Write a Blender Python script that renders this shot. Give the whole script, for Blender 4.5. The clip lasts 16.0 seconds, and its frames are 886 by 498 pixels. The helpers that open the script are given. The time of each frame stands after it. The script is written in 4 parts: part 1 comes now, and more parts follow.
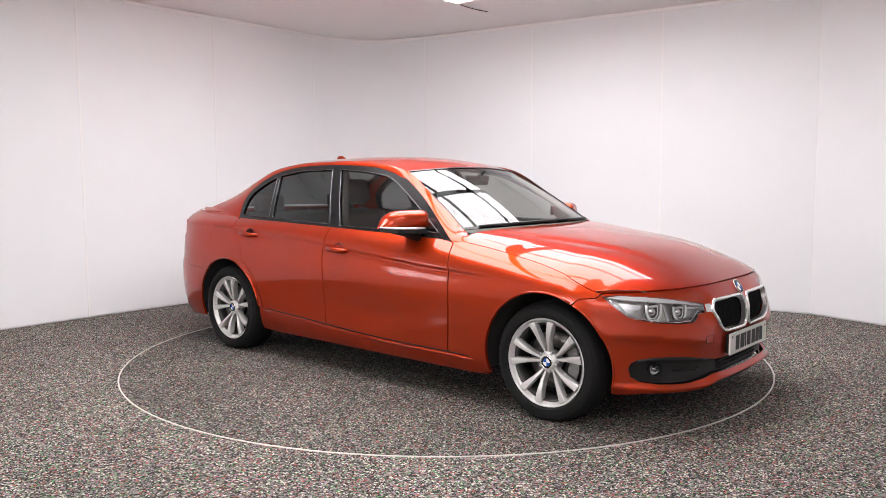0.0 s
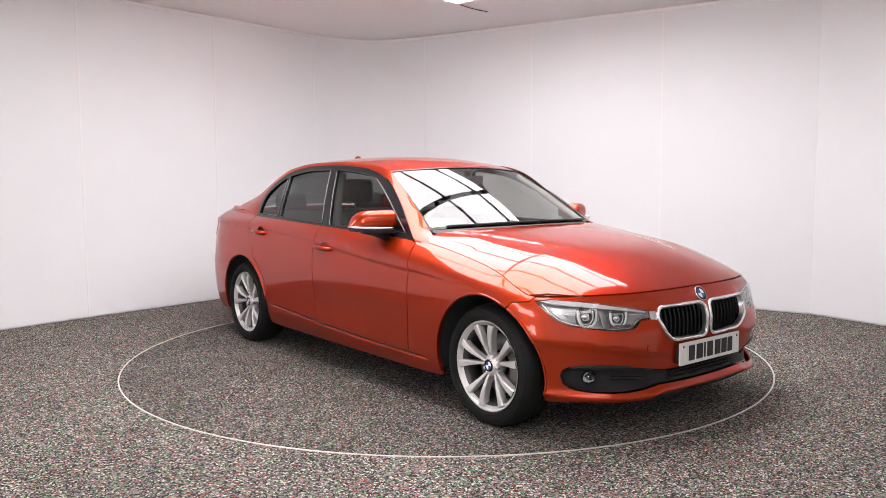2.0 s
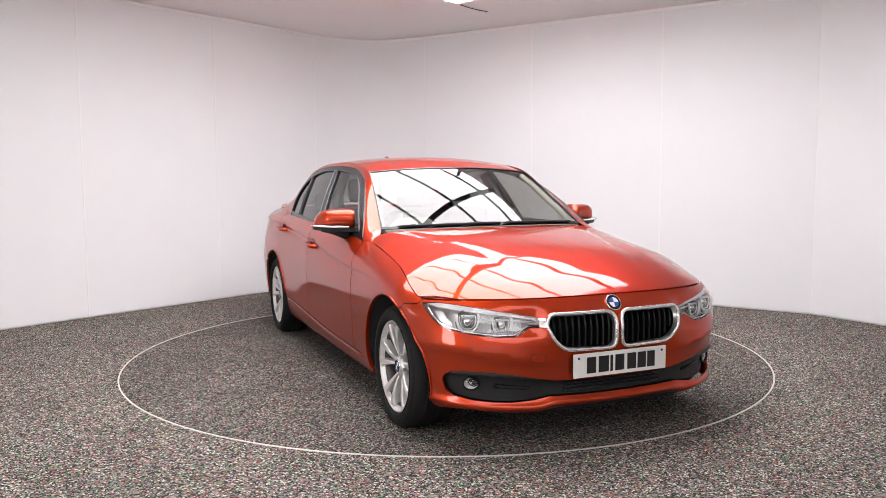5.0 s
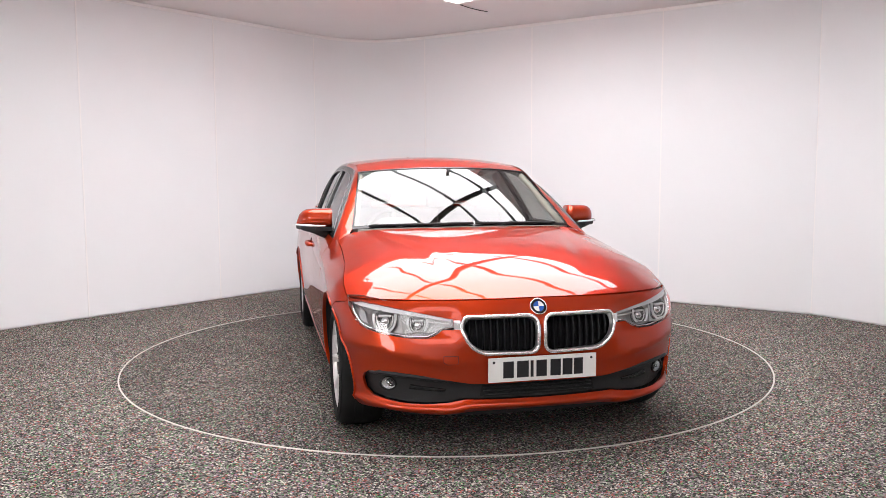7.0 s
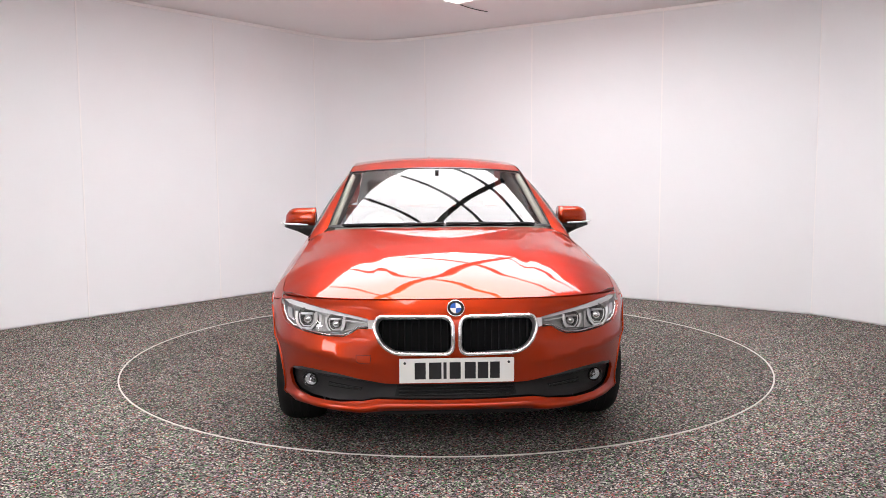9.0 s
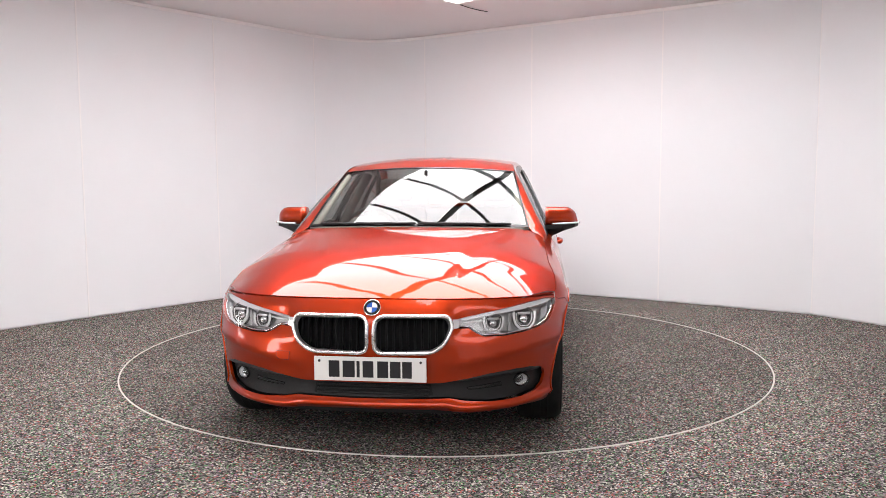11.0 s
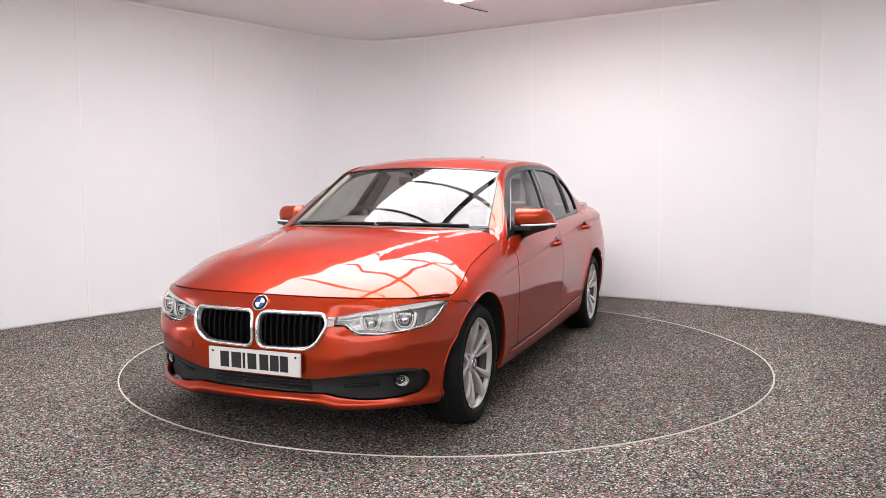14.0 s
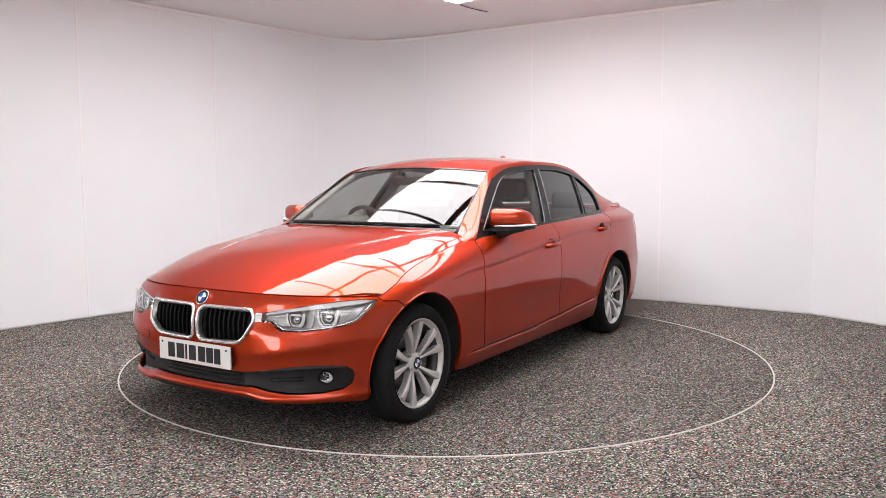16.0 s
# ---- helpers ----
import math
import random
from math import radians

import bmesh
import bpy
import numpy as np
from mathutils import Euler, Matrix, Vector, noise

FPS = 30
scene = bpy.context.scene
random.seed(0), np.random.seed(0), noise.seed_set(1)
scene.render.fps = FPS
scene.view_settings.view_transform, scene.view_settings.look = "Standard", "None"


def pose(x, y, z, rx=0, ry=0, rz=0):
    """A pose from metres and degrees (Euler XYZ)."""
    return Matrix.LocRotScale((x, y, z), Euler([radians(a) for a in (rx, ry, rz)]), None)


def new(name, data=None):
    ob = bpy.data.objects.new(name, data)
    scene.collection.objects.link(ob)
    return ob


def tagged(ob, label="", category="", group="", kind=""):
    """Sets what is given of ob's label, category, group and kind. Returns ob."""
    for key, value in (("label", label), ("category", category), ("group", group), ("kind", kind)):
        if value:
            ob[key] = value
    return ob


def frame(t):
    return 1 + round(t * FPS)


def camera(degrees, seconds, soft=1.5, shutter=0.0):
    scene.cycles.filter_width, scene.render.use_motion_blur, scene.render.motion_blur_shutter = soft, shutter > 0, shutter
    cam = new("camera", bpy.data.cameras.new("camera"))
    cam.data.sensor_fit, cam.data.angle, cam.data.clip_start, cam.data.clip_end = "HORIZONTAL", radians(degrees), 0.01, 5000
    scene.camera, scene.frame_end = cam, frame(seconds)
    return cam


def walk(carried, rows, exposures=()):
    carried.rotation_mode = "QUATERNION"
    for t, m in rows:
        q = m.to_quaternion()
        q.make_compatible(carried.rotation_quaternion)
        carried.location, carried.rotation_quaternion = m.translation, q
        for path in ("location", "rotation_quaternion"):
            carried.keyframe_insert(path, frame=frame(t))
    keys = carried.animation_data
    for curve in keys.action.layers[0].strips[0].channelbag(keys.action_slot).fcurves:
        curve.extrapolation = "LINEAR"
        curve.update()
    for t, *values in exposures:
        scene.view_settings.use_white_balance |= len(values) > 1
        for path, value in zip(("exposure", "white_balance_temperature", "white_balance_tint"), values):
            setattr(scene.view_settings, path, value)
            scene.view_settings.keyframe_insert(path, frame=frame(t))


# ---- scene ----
# Camera: stands still on a tripod in front of the turntable
EYE = (0.0, -5.758, 1.270)
cam = camera(58.34, 16.0, soft=0.85)
CAM_POSE = pose(*EYE, 90 - 5.131, 0, 0.1655) @ pose(0, 0, 0, 0, 0, -0.2865)
walk(cam, [(0.0, CAM_POSE), (16.0, CAM_POSE)], exposures=[(0.0, 0.0), (16.0, 0.0)])

# World: dim neutral ambient outside the closed room
world = bpy.data.worlds.new("world")
scene.world = world
world.use_nodes = True
world.node_tree.nodes["Background"].inputs[0].default_value = (0.8, 0.8, 0.8, 1)
world.node_tree.nodes["Background"].inputs[1].default_value = 0.05
LIGHT_POWER = 8.9      # strength of the luminous ceiling panels


# ---------------- materials ----------------
def mat(name, color, rough=0.5, metal=0.0, coat=0.0, noise_scale=0.0, noise_amt=0.0, bump=0.0, bump_scale=200.0, spec=0.5, coat_rough=0.03):
    m = bpy.data.materials.new(name)
    m.use_nodes = True
    nt = m.node_tree
    b = nt.nodes["Principled BSDF"]
    b.inputs["Base Color"].default_value = (*color, 1)
    b.inputs["Roughness"].default_value = rough
    b.inputs["Metallic"].default_value = metal
    b.inputs["Coat Weight"].default_value = coat
    b.inputs["Coat Roughness"].default_value = coat_rough
    b.inputs["Specular IOR Level"].default_value = spec
    tc = nt.nodes.new("ShaderNodeTexCoord")
    if noise_amt:
        n = nt.nodes.new("ShaderNodeTexNoise")
        n.inputs["Scale"].default_value = noise_scale
        n.inputs["Detail"].default_value = 6
        nt.links.new(tc.outputs["Object"], n.inputs["Vector"])
        mx = nt.nodes.new("ShaderNodeMix")
        mx.data_type = "RGBA"
        mx.inputs["A"].default_value = (*[c * (1 - noise_amt) for c in color], 1)
        mx.inputs["B"].default_value = (*[min(1, c * (1 + noise_amt)) for c in color], 1)
        nt.links.new(n.outputs["Fac"], mx.inputs["Factor"])
        nt.links.new(mx.outputs["Result"], b.inputs["Base Color"])
    if bump:
        n = nt.nodes.new("ShaderNodeTexNoise")
        n.inputs["Scale"].default_value = bump_scale
        n.inputs["Detail"].default_value = 3
        nt.links.new(tc.outputs["Object"], n.inputs["Vector"])
        bp = nt.nodes.new("ShaderNodeBump")
        bp.inputs["Strength"].default_value = bump
        bp.inputs["Distance"].default_value = 0.002
        nt.links.new(n.outputs["Fac"], bp.inputs["Height"])
        nt.links.new(bp.outputs["Normal"], b.inputs["Normal"])
    return m


def glass_mat(name, tint, face_on=0.045, rough=0.0):
    """A thin tinted pane: clear through-light plus a mirror that grows towards grazing angles, alike from both sides."""
    m = bpy.data.materials.new(name)
    m.use_nodes = True
    nt = m.node_tree
    nt.nodes.clear()
    out = nt.nodes.new("ShaderNodeOutputMaterial")
    tr = nt.nodes.new("ShaderNodeBsdfTransparent")
    tr.inputs[0].default_value = (*tint, 1)
    gl = nt.nodes.new("ShaderNodeBsdfGlossy")
    gl.inputs["Roughness"].default_value = rough
    lw = nt.nodes.new("ShaderNodeLayerWeight")
    lw.inputs["Blend"].default_value = 0.5
    pw = nt.nodes.new("ShaderNodeMath")
    pw.operation = "POWER"
    pw.inputs[1].default_value = 5
    ma = nt.nodes.new("ShaderNodeMath")
    ma.operation = "MULTIPLY_ADD"
    ma.inputs[1].default_value, ma.inputs[2].default_value = 1 - face_on, face_on
    nt.links.new(lw.outputs["Facing"], pw.inputs[0])
    nt.links.new(pw.outputs[0], ma.inputs[0])
    mx = nt.nodes.new("ShaderNodeMixShader")
    nt.links.new(ma.outputs[0], mx.inputs[0])
    nt.links.new(tr.outputs[0], mx.inputs[1])
    nt.links.new(gl.outputs[0], mx.inputs[2])
    nt.links.new(mx.outputs[0], out.inputs[0])
    return m


def glow_mat(name, color, power):
    m = bpy.data.materials.new(name)
    m.use_nodes = True
    b = m.node_tree.nodes["Principled BSDF"]
    b.inputs["Base Color"].default_value = (*color, 1)
    b.inputs["Emission Color"].default_value = (*color, 1)
    b.inputs["Emission Strength"].default_value = power
    return m


def carpet_mat(name, dark):
    """Loop-pile carpet: black, grey and beige flecks with some dull red, green and blue ones."""
    m = bpy.data.materials.new(name)
    m.use_nodes = True
    nt = m.node_tree
    b = nt.nodes["Principled BSDF"]
    b.inputs["Roughness"].default_value = 0.9
    b.inputs["Specular IOR Level"].default_value = 0.25
    tc = nt.nodes.new("ShaderNodeTexCoord")
    vor = nt.nodes.new("ShaderNodeTexVoronoi")
    vor.inputs["Scale"].default_value = 135
    nt.links.new(tc.outputs["Object"], vor.inputs["Vector"])
    sep = nt.nodes.new("ShaderNodeSeparateColor")
    nt.links.new(vor.outputs["Color"], sep.inputs[0])
    ramp = nt.nodes.new("ShaderNodeValToRGB")
    ramp.color_ramp.interpolation = "CONSTANT"
    el = ramp.color_ramp.elements
    el[0].color = (0.020, 0.019, 0.018, 1)
    el[1].position, el[1].color = 0.33, (0.10, 0.094, 0.088, 1)
    for p, c in ((0.54, (0.25, 0.24, 0.22)), (0.73, (0.60, 0.58, 0.50)), (0.82, (0.38, 0.10, 0.08)), (0.88, (0.09, 0.26, 0.10)), (0.94, (0.30, 0.20, 0.28))):
        e = el.new(p)
        e.color = (*c, 1)
    nt.links.new(sep.outputs[0], ramp.inputs[0])
    big = nt.nodes.new("ShaderNodeTexNoise")
    big.inputs["Scale"].default_value = 1.3
    big.inputs["Detail"].default_value = 5
    nt.links.new(tc.outputs["Object"], big.inputs["Vector"])
    mr = nt.nodes.new("ShaderNodeMapRange")
    mr.inputs["From Min"].default_value, mr.inputs["From Max"].default_value = 0.3, 0.7
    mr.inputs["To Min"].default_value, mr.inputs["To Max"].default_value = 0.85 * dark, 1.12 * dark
    nt.links.new(big.outputs["Fac"], mr.inputs[0])
    mul = nt.nodes.new("ShaderNodeMix")
    mul.data_type, mul.blend_type = "RGBA", "MULTIPLY"
    mul.inputs["Factor"].default_value = 1
    nt.links.new(ramp.outputs[0], mul.inputs["A"])
    nt.links.new(mr.outputs[0], mul.inputs["B"])
    nt.links.new(mul.outputs["Result"], b.inputs["Base Color"])
    bp = nt.nodes.new("ShaderNodeBump")
    bp.inputs["Strength"].default_value = 0.7
    bp.inputs["Distance"].default_value = 0.004
    nt.links.new(vor.outputs["Distance"], bp.inputs["Height"])
    bp.invert = True
    nt.links.new(bp.outputs["Normal"], b.inputs["Normal"])
    return m


def paint_mat():
    """Orange-red metallic paint: fine flakes under clear lacquer."""
    m = mat("metallic_orange_paint", (0.42, 0.030, 0.004), 0.38, 0.80, 1.0, coat_rough=0.012, spec=0.3)
    nt = m.node_tree
    b = nt.nodes["Principled BSDF"]
    tc = nt.nodes.new("ShaderNodeTexCoord")
    v = nt.nodes.new("ShaderNodeTexVoronoi")
    v.inputs["Scale"].default_value = 1400
    nt.links.new(tc.outputs["Object"], v.inputs["Vector"])
    n = nt.nodes.new("ShaderNodeTexNoise")
    n.inputs["Scale"].default_value = 3
    nt.links.new(tc.outputs["Object"], n.inputs["Vector"])
    sep = nt.nodes.new("ShaderNodeSeparateColor")
    nt.links.new(v.outputs["Color"], sep.inputs[0])
    mr = nt.nodes.new("ShaderNodeMapRange")
    mr.inputs["To Min"].default_value, mr.inputs["To Max"].default_value = 0.32, 0.44
    nt.links.new(sep.outputs[0], mr.inputs[0])
    nt.links.new(mr.outputs[0], b.inputs["Roughness"])
    mx = nt.nodes.new("ShaderNodeMix")
    mx.data_type = "RGBA"
    mx.inputs["A"].default_value = (0.42, 0.031, 0.0036, 1)
    mx.inputs["B"].default_value = (0.48, 0.037, 0.0042, 1)
    nt.links.new(n.outputs["Fac"], mx.inputs["Factor"])
    nt.links.new(mx.outputs["Result"], b.inputs["Base Color"])
    b.inputs["Coat IOR"].default_value = 1.48
    b.inputs["Specular Tint"].default_value = (0.42, 0.14, 0.05, 1)
    return m


PAINT = paint_mat()
WALL = mat("white_wall_board", (0.838, 0.848, 0.868), 0.55, noise_scale=2.2, noise_amt=0.02, bump=0.12, bump_scale=60)
BOUNCEWALL = mat("pale_bounce_wall", (0.77, 0.765, 0.765), 0.7, noise_scale=2.0, noise_amt=0.08, bump=0.1, bump_scale=60)
CEIL = mat("ceiling_board", (0.86, 0.84, 0.845), 0.7, noise_scale=1.5, noise_amt=0.03, bump=0.1, bump_scale=80)
STRIP = mat("white_joint_strip", (0.90, 0.89, 0.89), 0.4, noise_scale=9, noise_amt=0.03)
DARKBAR = mat("black_frame_bar", (0.02, 0.02, 0.022), 0.5, noise_scale=30, noise_amt=0.2)
PANEL = glow_mat("luminous_panel", (1.0, 0.975, 0.995), LIGHT_POWER)
FILLPANEL = glow_mat("fill_light_panel", (1.0, 0.975, 0.99), 2.6)
SIDEPANEL = glow_mat("wall_light_panel", (1.0, 0.97, 0.97), 8.5)
CARPET = carpet_mat("flecked_carpet", 0.88)
# slightly darker carpet, with shade from the car mixed into its tone
CARPET_TABLE_SHADED = carpet_mat("turntable_carpet_shaded", 0.62)
STEEL = mat("brushed_trim_steel", (0.58, 0.565, 0.53), 0.40, 0.5, noise_scale=40, noise_amt=0.08)
CHROME = mat("chrome", (0.86, 0.86, 0.87), 0.07, 1.0, noise_scale=30, noise_amt=0.02)
BRIGHT = mat("polished_trim", (0.90, 0.89, 0.89), 0.22, 0.85, noise_scale=30, noise_amt=0.02)
SATIN = mat("satin_metal", (0.62, 0.62, 0.63), 0.28, 0.9, noise_scale=60, noise_amt=0.04)
ALLOY = mat("silver_alloy", (0.70, 0.685, 0.68), 0.42, 0.5, 0.3, noise_scale=120, noise_amt=0.05)
RUBBER = mat("tyre_rubber", (0.009, 0.009, 0.009), 0.72, noise_scale=25, noise_amt=0.25, bump=0.2, bump_scale=300, spec=0.25)
PLASTIC = mat("black_plastic", (0.017, 0.017, 0.018), 0.5, noise_scale=60, noise_amt=0.15, bump=0.2, bump_scale=900, spec=0.3)
GLOSS = mat("gloss_black", (0.010, 0.010, 0.011), 0.25, 0, 0.10, noise_scale=40, noise_amt=0.1, spec=0.25)
BEAD = mat("dark_polished_bead", (0.10, 0.10, 0.105), 0.18, 0.8, noise_scale=40, noise_amt=0.05)
SLAT = mat("grille_slat", (0.008, 0.008, 0.009), 0.45, noise_scale=40, noise_amt=0.1, spec=0.2)
# near-black that puts the shade of gaps and hollows into the colour
DARK = mat("cavity_shade", (0.008, 0.008, 0.009), 0.9, noise_scale=20, noise_amt=0.2)
LINER = mat("wheel_liner_felt", (0.014, 0.013, 0.013), 0.95, noise_scale=60, noise_amt=0.3)
SEAT = mat("dark_seat_leather", (0.035, 0.031, 0.028), 0.5, noise_scale=40, noise_amt=0.2, bump=0.3, bump_scale=250)
BEIGE = mat("beige_headlining", (0.36, 0.33, 0.30), 0.85, noise_scale=80, noise_amt=0.06)
GREYTRIM = mat("grey_interior_trim", (0.09, 0.085, 0.08), 0.6, noise_scale=60, noise_amt=0.15)
PLATE = mat("white_plate", (0.80, 0.79, 0.76), 0.35, noise_scale=15, noise_amt=0.03)
BLACKINK = mat("plate_black", (0.012, 0.012, 0.014), 0.4, noise_scale=30, noise_amt=0.1)
BLUE = mat("badge_blue", (0.02, 0.10, 0.42), 0.2, 0, 1.0, noise_scale=50, noise_amt=0.05)
WHITE = mat("badge_white", (0.80, 0.80, 0.80), 0.2, 0, 1.0, noise_scale=50, noise_amt=0.03)
LAMPGREY = mat("headlamp_bezel", (0.50, 0.49, 0.485), 0.34, 0.5, noise_scale=60, noise_amt=0.1)
LAMPWHITE = mat("light_guide", (0.80, 0.80, 0.80), 0.25, 0.0, 0.6, noise_scale=50, noise_amt=0.03)
REDLENS = mat("red_lamp_lens", (0.30, 0.010, 0.012), 0.12, 0, 1.0, noise_scale=30, noise_amt=0.1)
# barrel and brake steel darkened: shade between the spokes put into colour
BARREL = mat("shaded_rim_barrel", (0.08, 0.078, 0.076), 0.45, 0.6, noise_scale=60, noise_amt=0.15)
ROTOR = mat("shaded_brake_steel", (0.20, 0.195, 0.19), 0.45, 0.8, noise_scale=80, noise_amt=0.15)
WINDSCREEN = glass_mat("windscreen_glass", (0.80, 0.84, 0.80), 0.11)
SIDEGLASS = glass_mat("side_glass", (0.56, 0.58, 0.57), 0.07)
PRIVACY = glass_mat("rear_side_glass", (0.30, 0.32, 0.32), 0.08)
LENS = glass_mat("headlamp_lens", (0.95, 0.96, 0.97), 0.085)


# ---------------- builders ----------------
def finish(bm, smooth=True):
    me = bpy.data.meshes.new("mesh")
    for f in bm.faces:
        f.smooth = smooth
    bm.to_mesh(me)
    bm.free()
    return me


def part(name, bm, material, parent=None, label="", smooth=True, at=None):
    """One mesh object from a bmesh, under a thing or a part."""
    ob = new(name, finish(bm, smooth) if isinstance(bm, bmesh.types.BMesh) else bm)
    if len(ob.data.materials) == 0:
        ob.data.materials.append(material)
    if parent is not None:
        ob.parent = parent
    if at is not None:
        ob.matrix_basis = at
    if label:
        ob["label"] = label
    return ob


def add_box(bm, lo, hi, bevel=0.0, m=None):
    r = bmesh.ops.create_cube(bm, size=1)
    vs = r["verts"]
    for v in vs:
        v.co = Vector([(lo[i] + hi[i]) / 2 + v.co[i] * (hi[i] - lo[i]) for i in range(3)])
    if bevel:
        es = {e for v in vs for e in v.link_edges}
        r = bmesh.ops.bevel(bm, geom=list(es), offset=bevel, segments=2, affect="EDGES", profile=0.6)
        vs = list({v for f in r["faces"] for v in f.verts} | {v for v in vs if v.is_valid})
    if m is not None:
        for v in vs:
            v.co = m @ v.co
    return vs


def box(lo, hi, bevel=0.0, m=None):
    bm = bmesh.new()
    add_box(bm, lo, hi, bevel, m)
    return bm


def lathe(profile, n=48, axis="y", closed=False):
    """A turned body: profile of (radius, height) pairs about an axis."""
    bm = bmesh.new()
    rings = []
    for r, h in profile:
        ring = []
        for i in range(n):
            a = 2 * math.pi * i / n
            p = (r * math.cos(a), h, r * math.sin(a)) if axis == "y" else (r * math.cos(a), r * math.sin(a), h)
            ring.append(bm.verts.new(p))
        rings.append(ring)
    pairs = list(zip(rings, rings[1:])) + ([(rings[-1], rings[0])] if closed else [])
    for a, b in pairs:
        for i in range(n):
            bm.faces.new((a[i], a[(i + 1) % n], b[(i + 1) % n], b[i]))
    if not closed:
        for ring in (rings[0], rings[-1]):
            bm.faces.new(ring)
    bmesh.ops.remove_doubles(bm, verts=bm.verts, dist=1e-5)
    bmesh.ops.recalc_face_normals(bm, faces=bm.faces)
    return bm


def tube(points, radius, n=8, closed=False, flat=1.0):
    """A rod of round section along a line of points."""
    bm = bmesh.new()
    add_tube(bm, points, radius, n, closed, flat)
    return bm


def add_tube(bm, points, radius, n=8, closed=False, flat=1.0):
    pts = [Vector(p) for p in points]
    k = len(pts)
    rings = []
    side = None
    for i, p in enumerate(pts):
        a = pts[(i - 1) % k] if closed or i > 0 else p
        b = pts[(i + 1) % k] if closed or i < k - 1 else p
        d = (b - a).normalized()
        if side is None:
            side = d.orthogonal().normalized()
        side = (side - d * side.dot(d)).normalized()
        up = d.cross(side)
        r = radius[i] if isinstance(radius, (list, tuple)) else radius
        rings.append([bm.verts.new(p + r * (math.cos(2 * math.pi * j / n) * side + flat * math.sin(2 * math.pi * j / n) * up)) for j in range(n)])
    for i in range(k if closed else k - 1):
        a, b = rings[i], rings[(i + 1) % k]
        best = 0
        if closed and i == k - 1:
            best = min(range(n), key=lambda q: sum((a[j].co - b[(j + q) % n].co).length for j in range(n)))
        for j in range(n):
            bm.faces.new((a[j], a[(j + 1) % n], b[(j + 1 + best) % n], b[(j + best) % n]))
    if not closed:
        bm.faces.new(rings[0][::-1])
        bm.faces.new(rings[-1])
    bmesh.ops.recalc_face_normals(bm, faces=bm.faces)


def curve(*knots):
    """A smooth function through (t, value) knots that does not overshoot."""
    x = [k[0] for k in knots]
    y = [k[1] for k in knots]
    h = [b - a for a, b in zip(x, x[1:])]
    dl = [(b - a) / c for a, b, c in zip(y, y[1:], h)]
    m = [dl[0]] + [0.0 if a * b <= 0 else 2 * a * b / (a + b) for a, b in zip(dl, dl[1:])] + [dl[-1]]

    def f(t):
        t = min(max(t, x[0]), x[-1])
        i = 0
        while i < len(h) - 1 and t > x[i + 1]:
            i += 1
        s = (t - x[i]) / h[i]
        return ((2 * s ** 3 - 3 * s * s + 1) * y[i] + (s ** 3 - 2 * s * s + s) * h[i] * m[i]
                + (-2 * s ** 3 + 3 * s * s) * y[i + 1] + (s ** 3 - s * s) * h[i] * m[i + 1])
    return f


def inside(p, poly):
    x, y = p
    c = False
    j = len(poly) - 1
    for i in range(len(poly)):
        xi, yi = poly[i]
        xj, yj = poly[j]
        if (yi > y) != (yj > y) and x < (xj - xi) * (y - yi) / (yj - yi) + xi:
            c = not c
        j = i
    return c


def seg_dist(p, poly):
    best = 1e9
    px, py = p
    for (ax, ay), (bx, by) in zip(poly, poly[1:] + poly[:1]):
        dx, dy = bx - ax, by - ay
        L = dx * dx + dy * dy
        t = 0 if L == 0 else min(1, max(0, ((px - ax) * dx + (py - ay) * dy) / L))
        d = (px - ax - t * dx) ** 2 + (py - ay - t * dy) ** 2
        if d < best:
            best = d
    return math.sqrt(best)


def resample(poly, step):
    out = []
    for a, b in zip(poly, poly[1:] + poly[:1]):
        n = max(1, int(math.hypot(b[0] - a[0], b[1] - a[1]) / step + 0.5))
        out += [(a[0] + (b[0] - a[0]) * i / n, a[1] + (b[1] - a[1]) * i / n) for i in range(n)]
    return out


def rounded(poly, radius, n=4):
    """Rounds the corners of a 2D outline."""
    out = []
    k = len(poly)
    for i in range(k):
        a, b, c = Vector(poly[i - 1]), Vector(poly[i]), Vector(poly[(i + 1) % k])
        r = radius[i] if isinstance(radius, (list, tuple)) else radius
        u, w = a - b, c - b
        t = min(r, u.length * 0.45, w.length * 0.45)
        p, q = b + u.normalized() * t, b + w.normalized() * t
        for j in range(n + 1):
            s = j / n
            out.append(tuple((1 - s) ** 2 * p + 2 * s * (1 - s) * b + s * s * q))
    return out


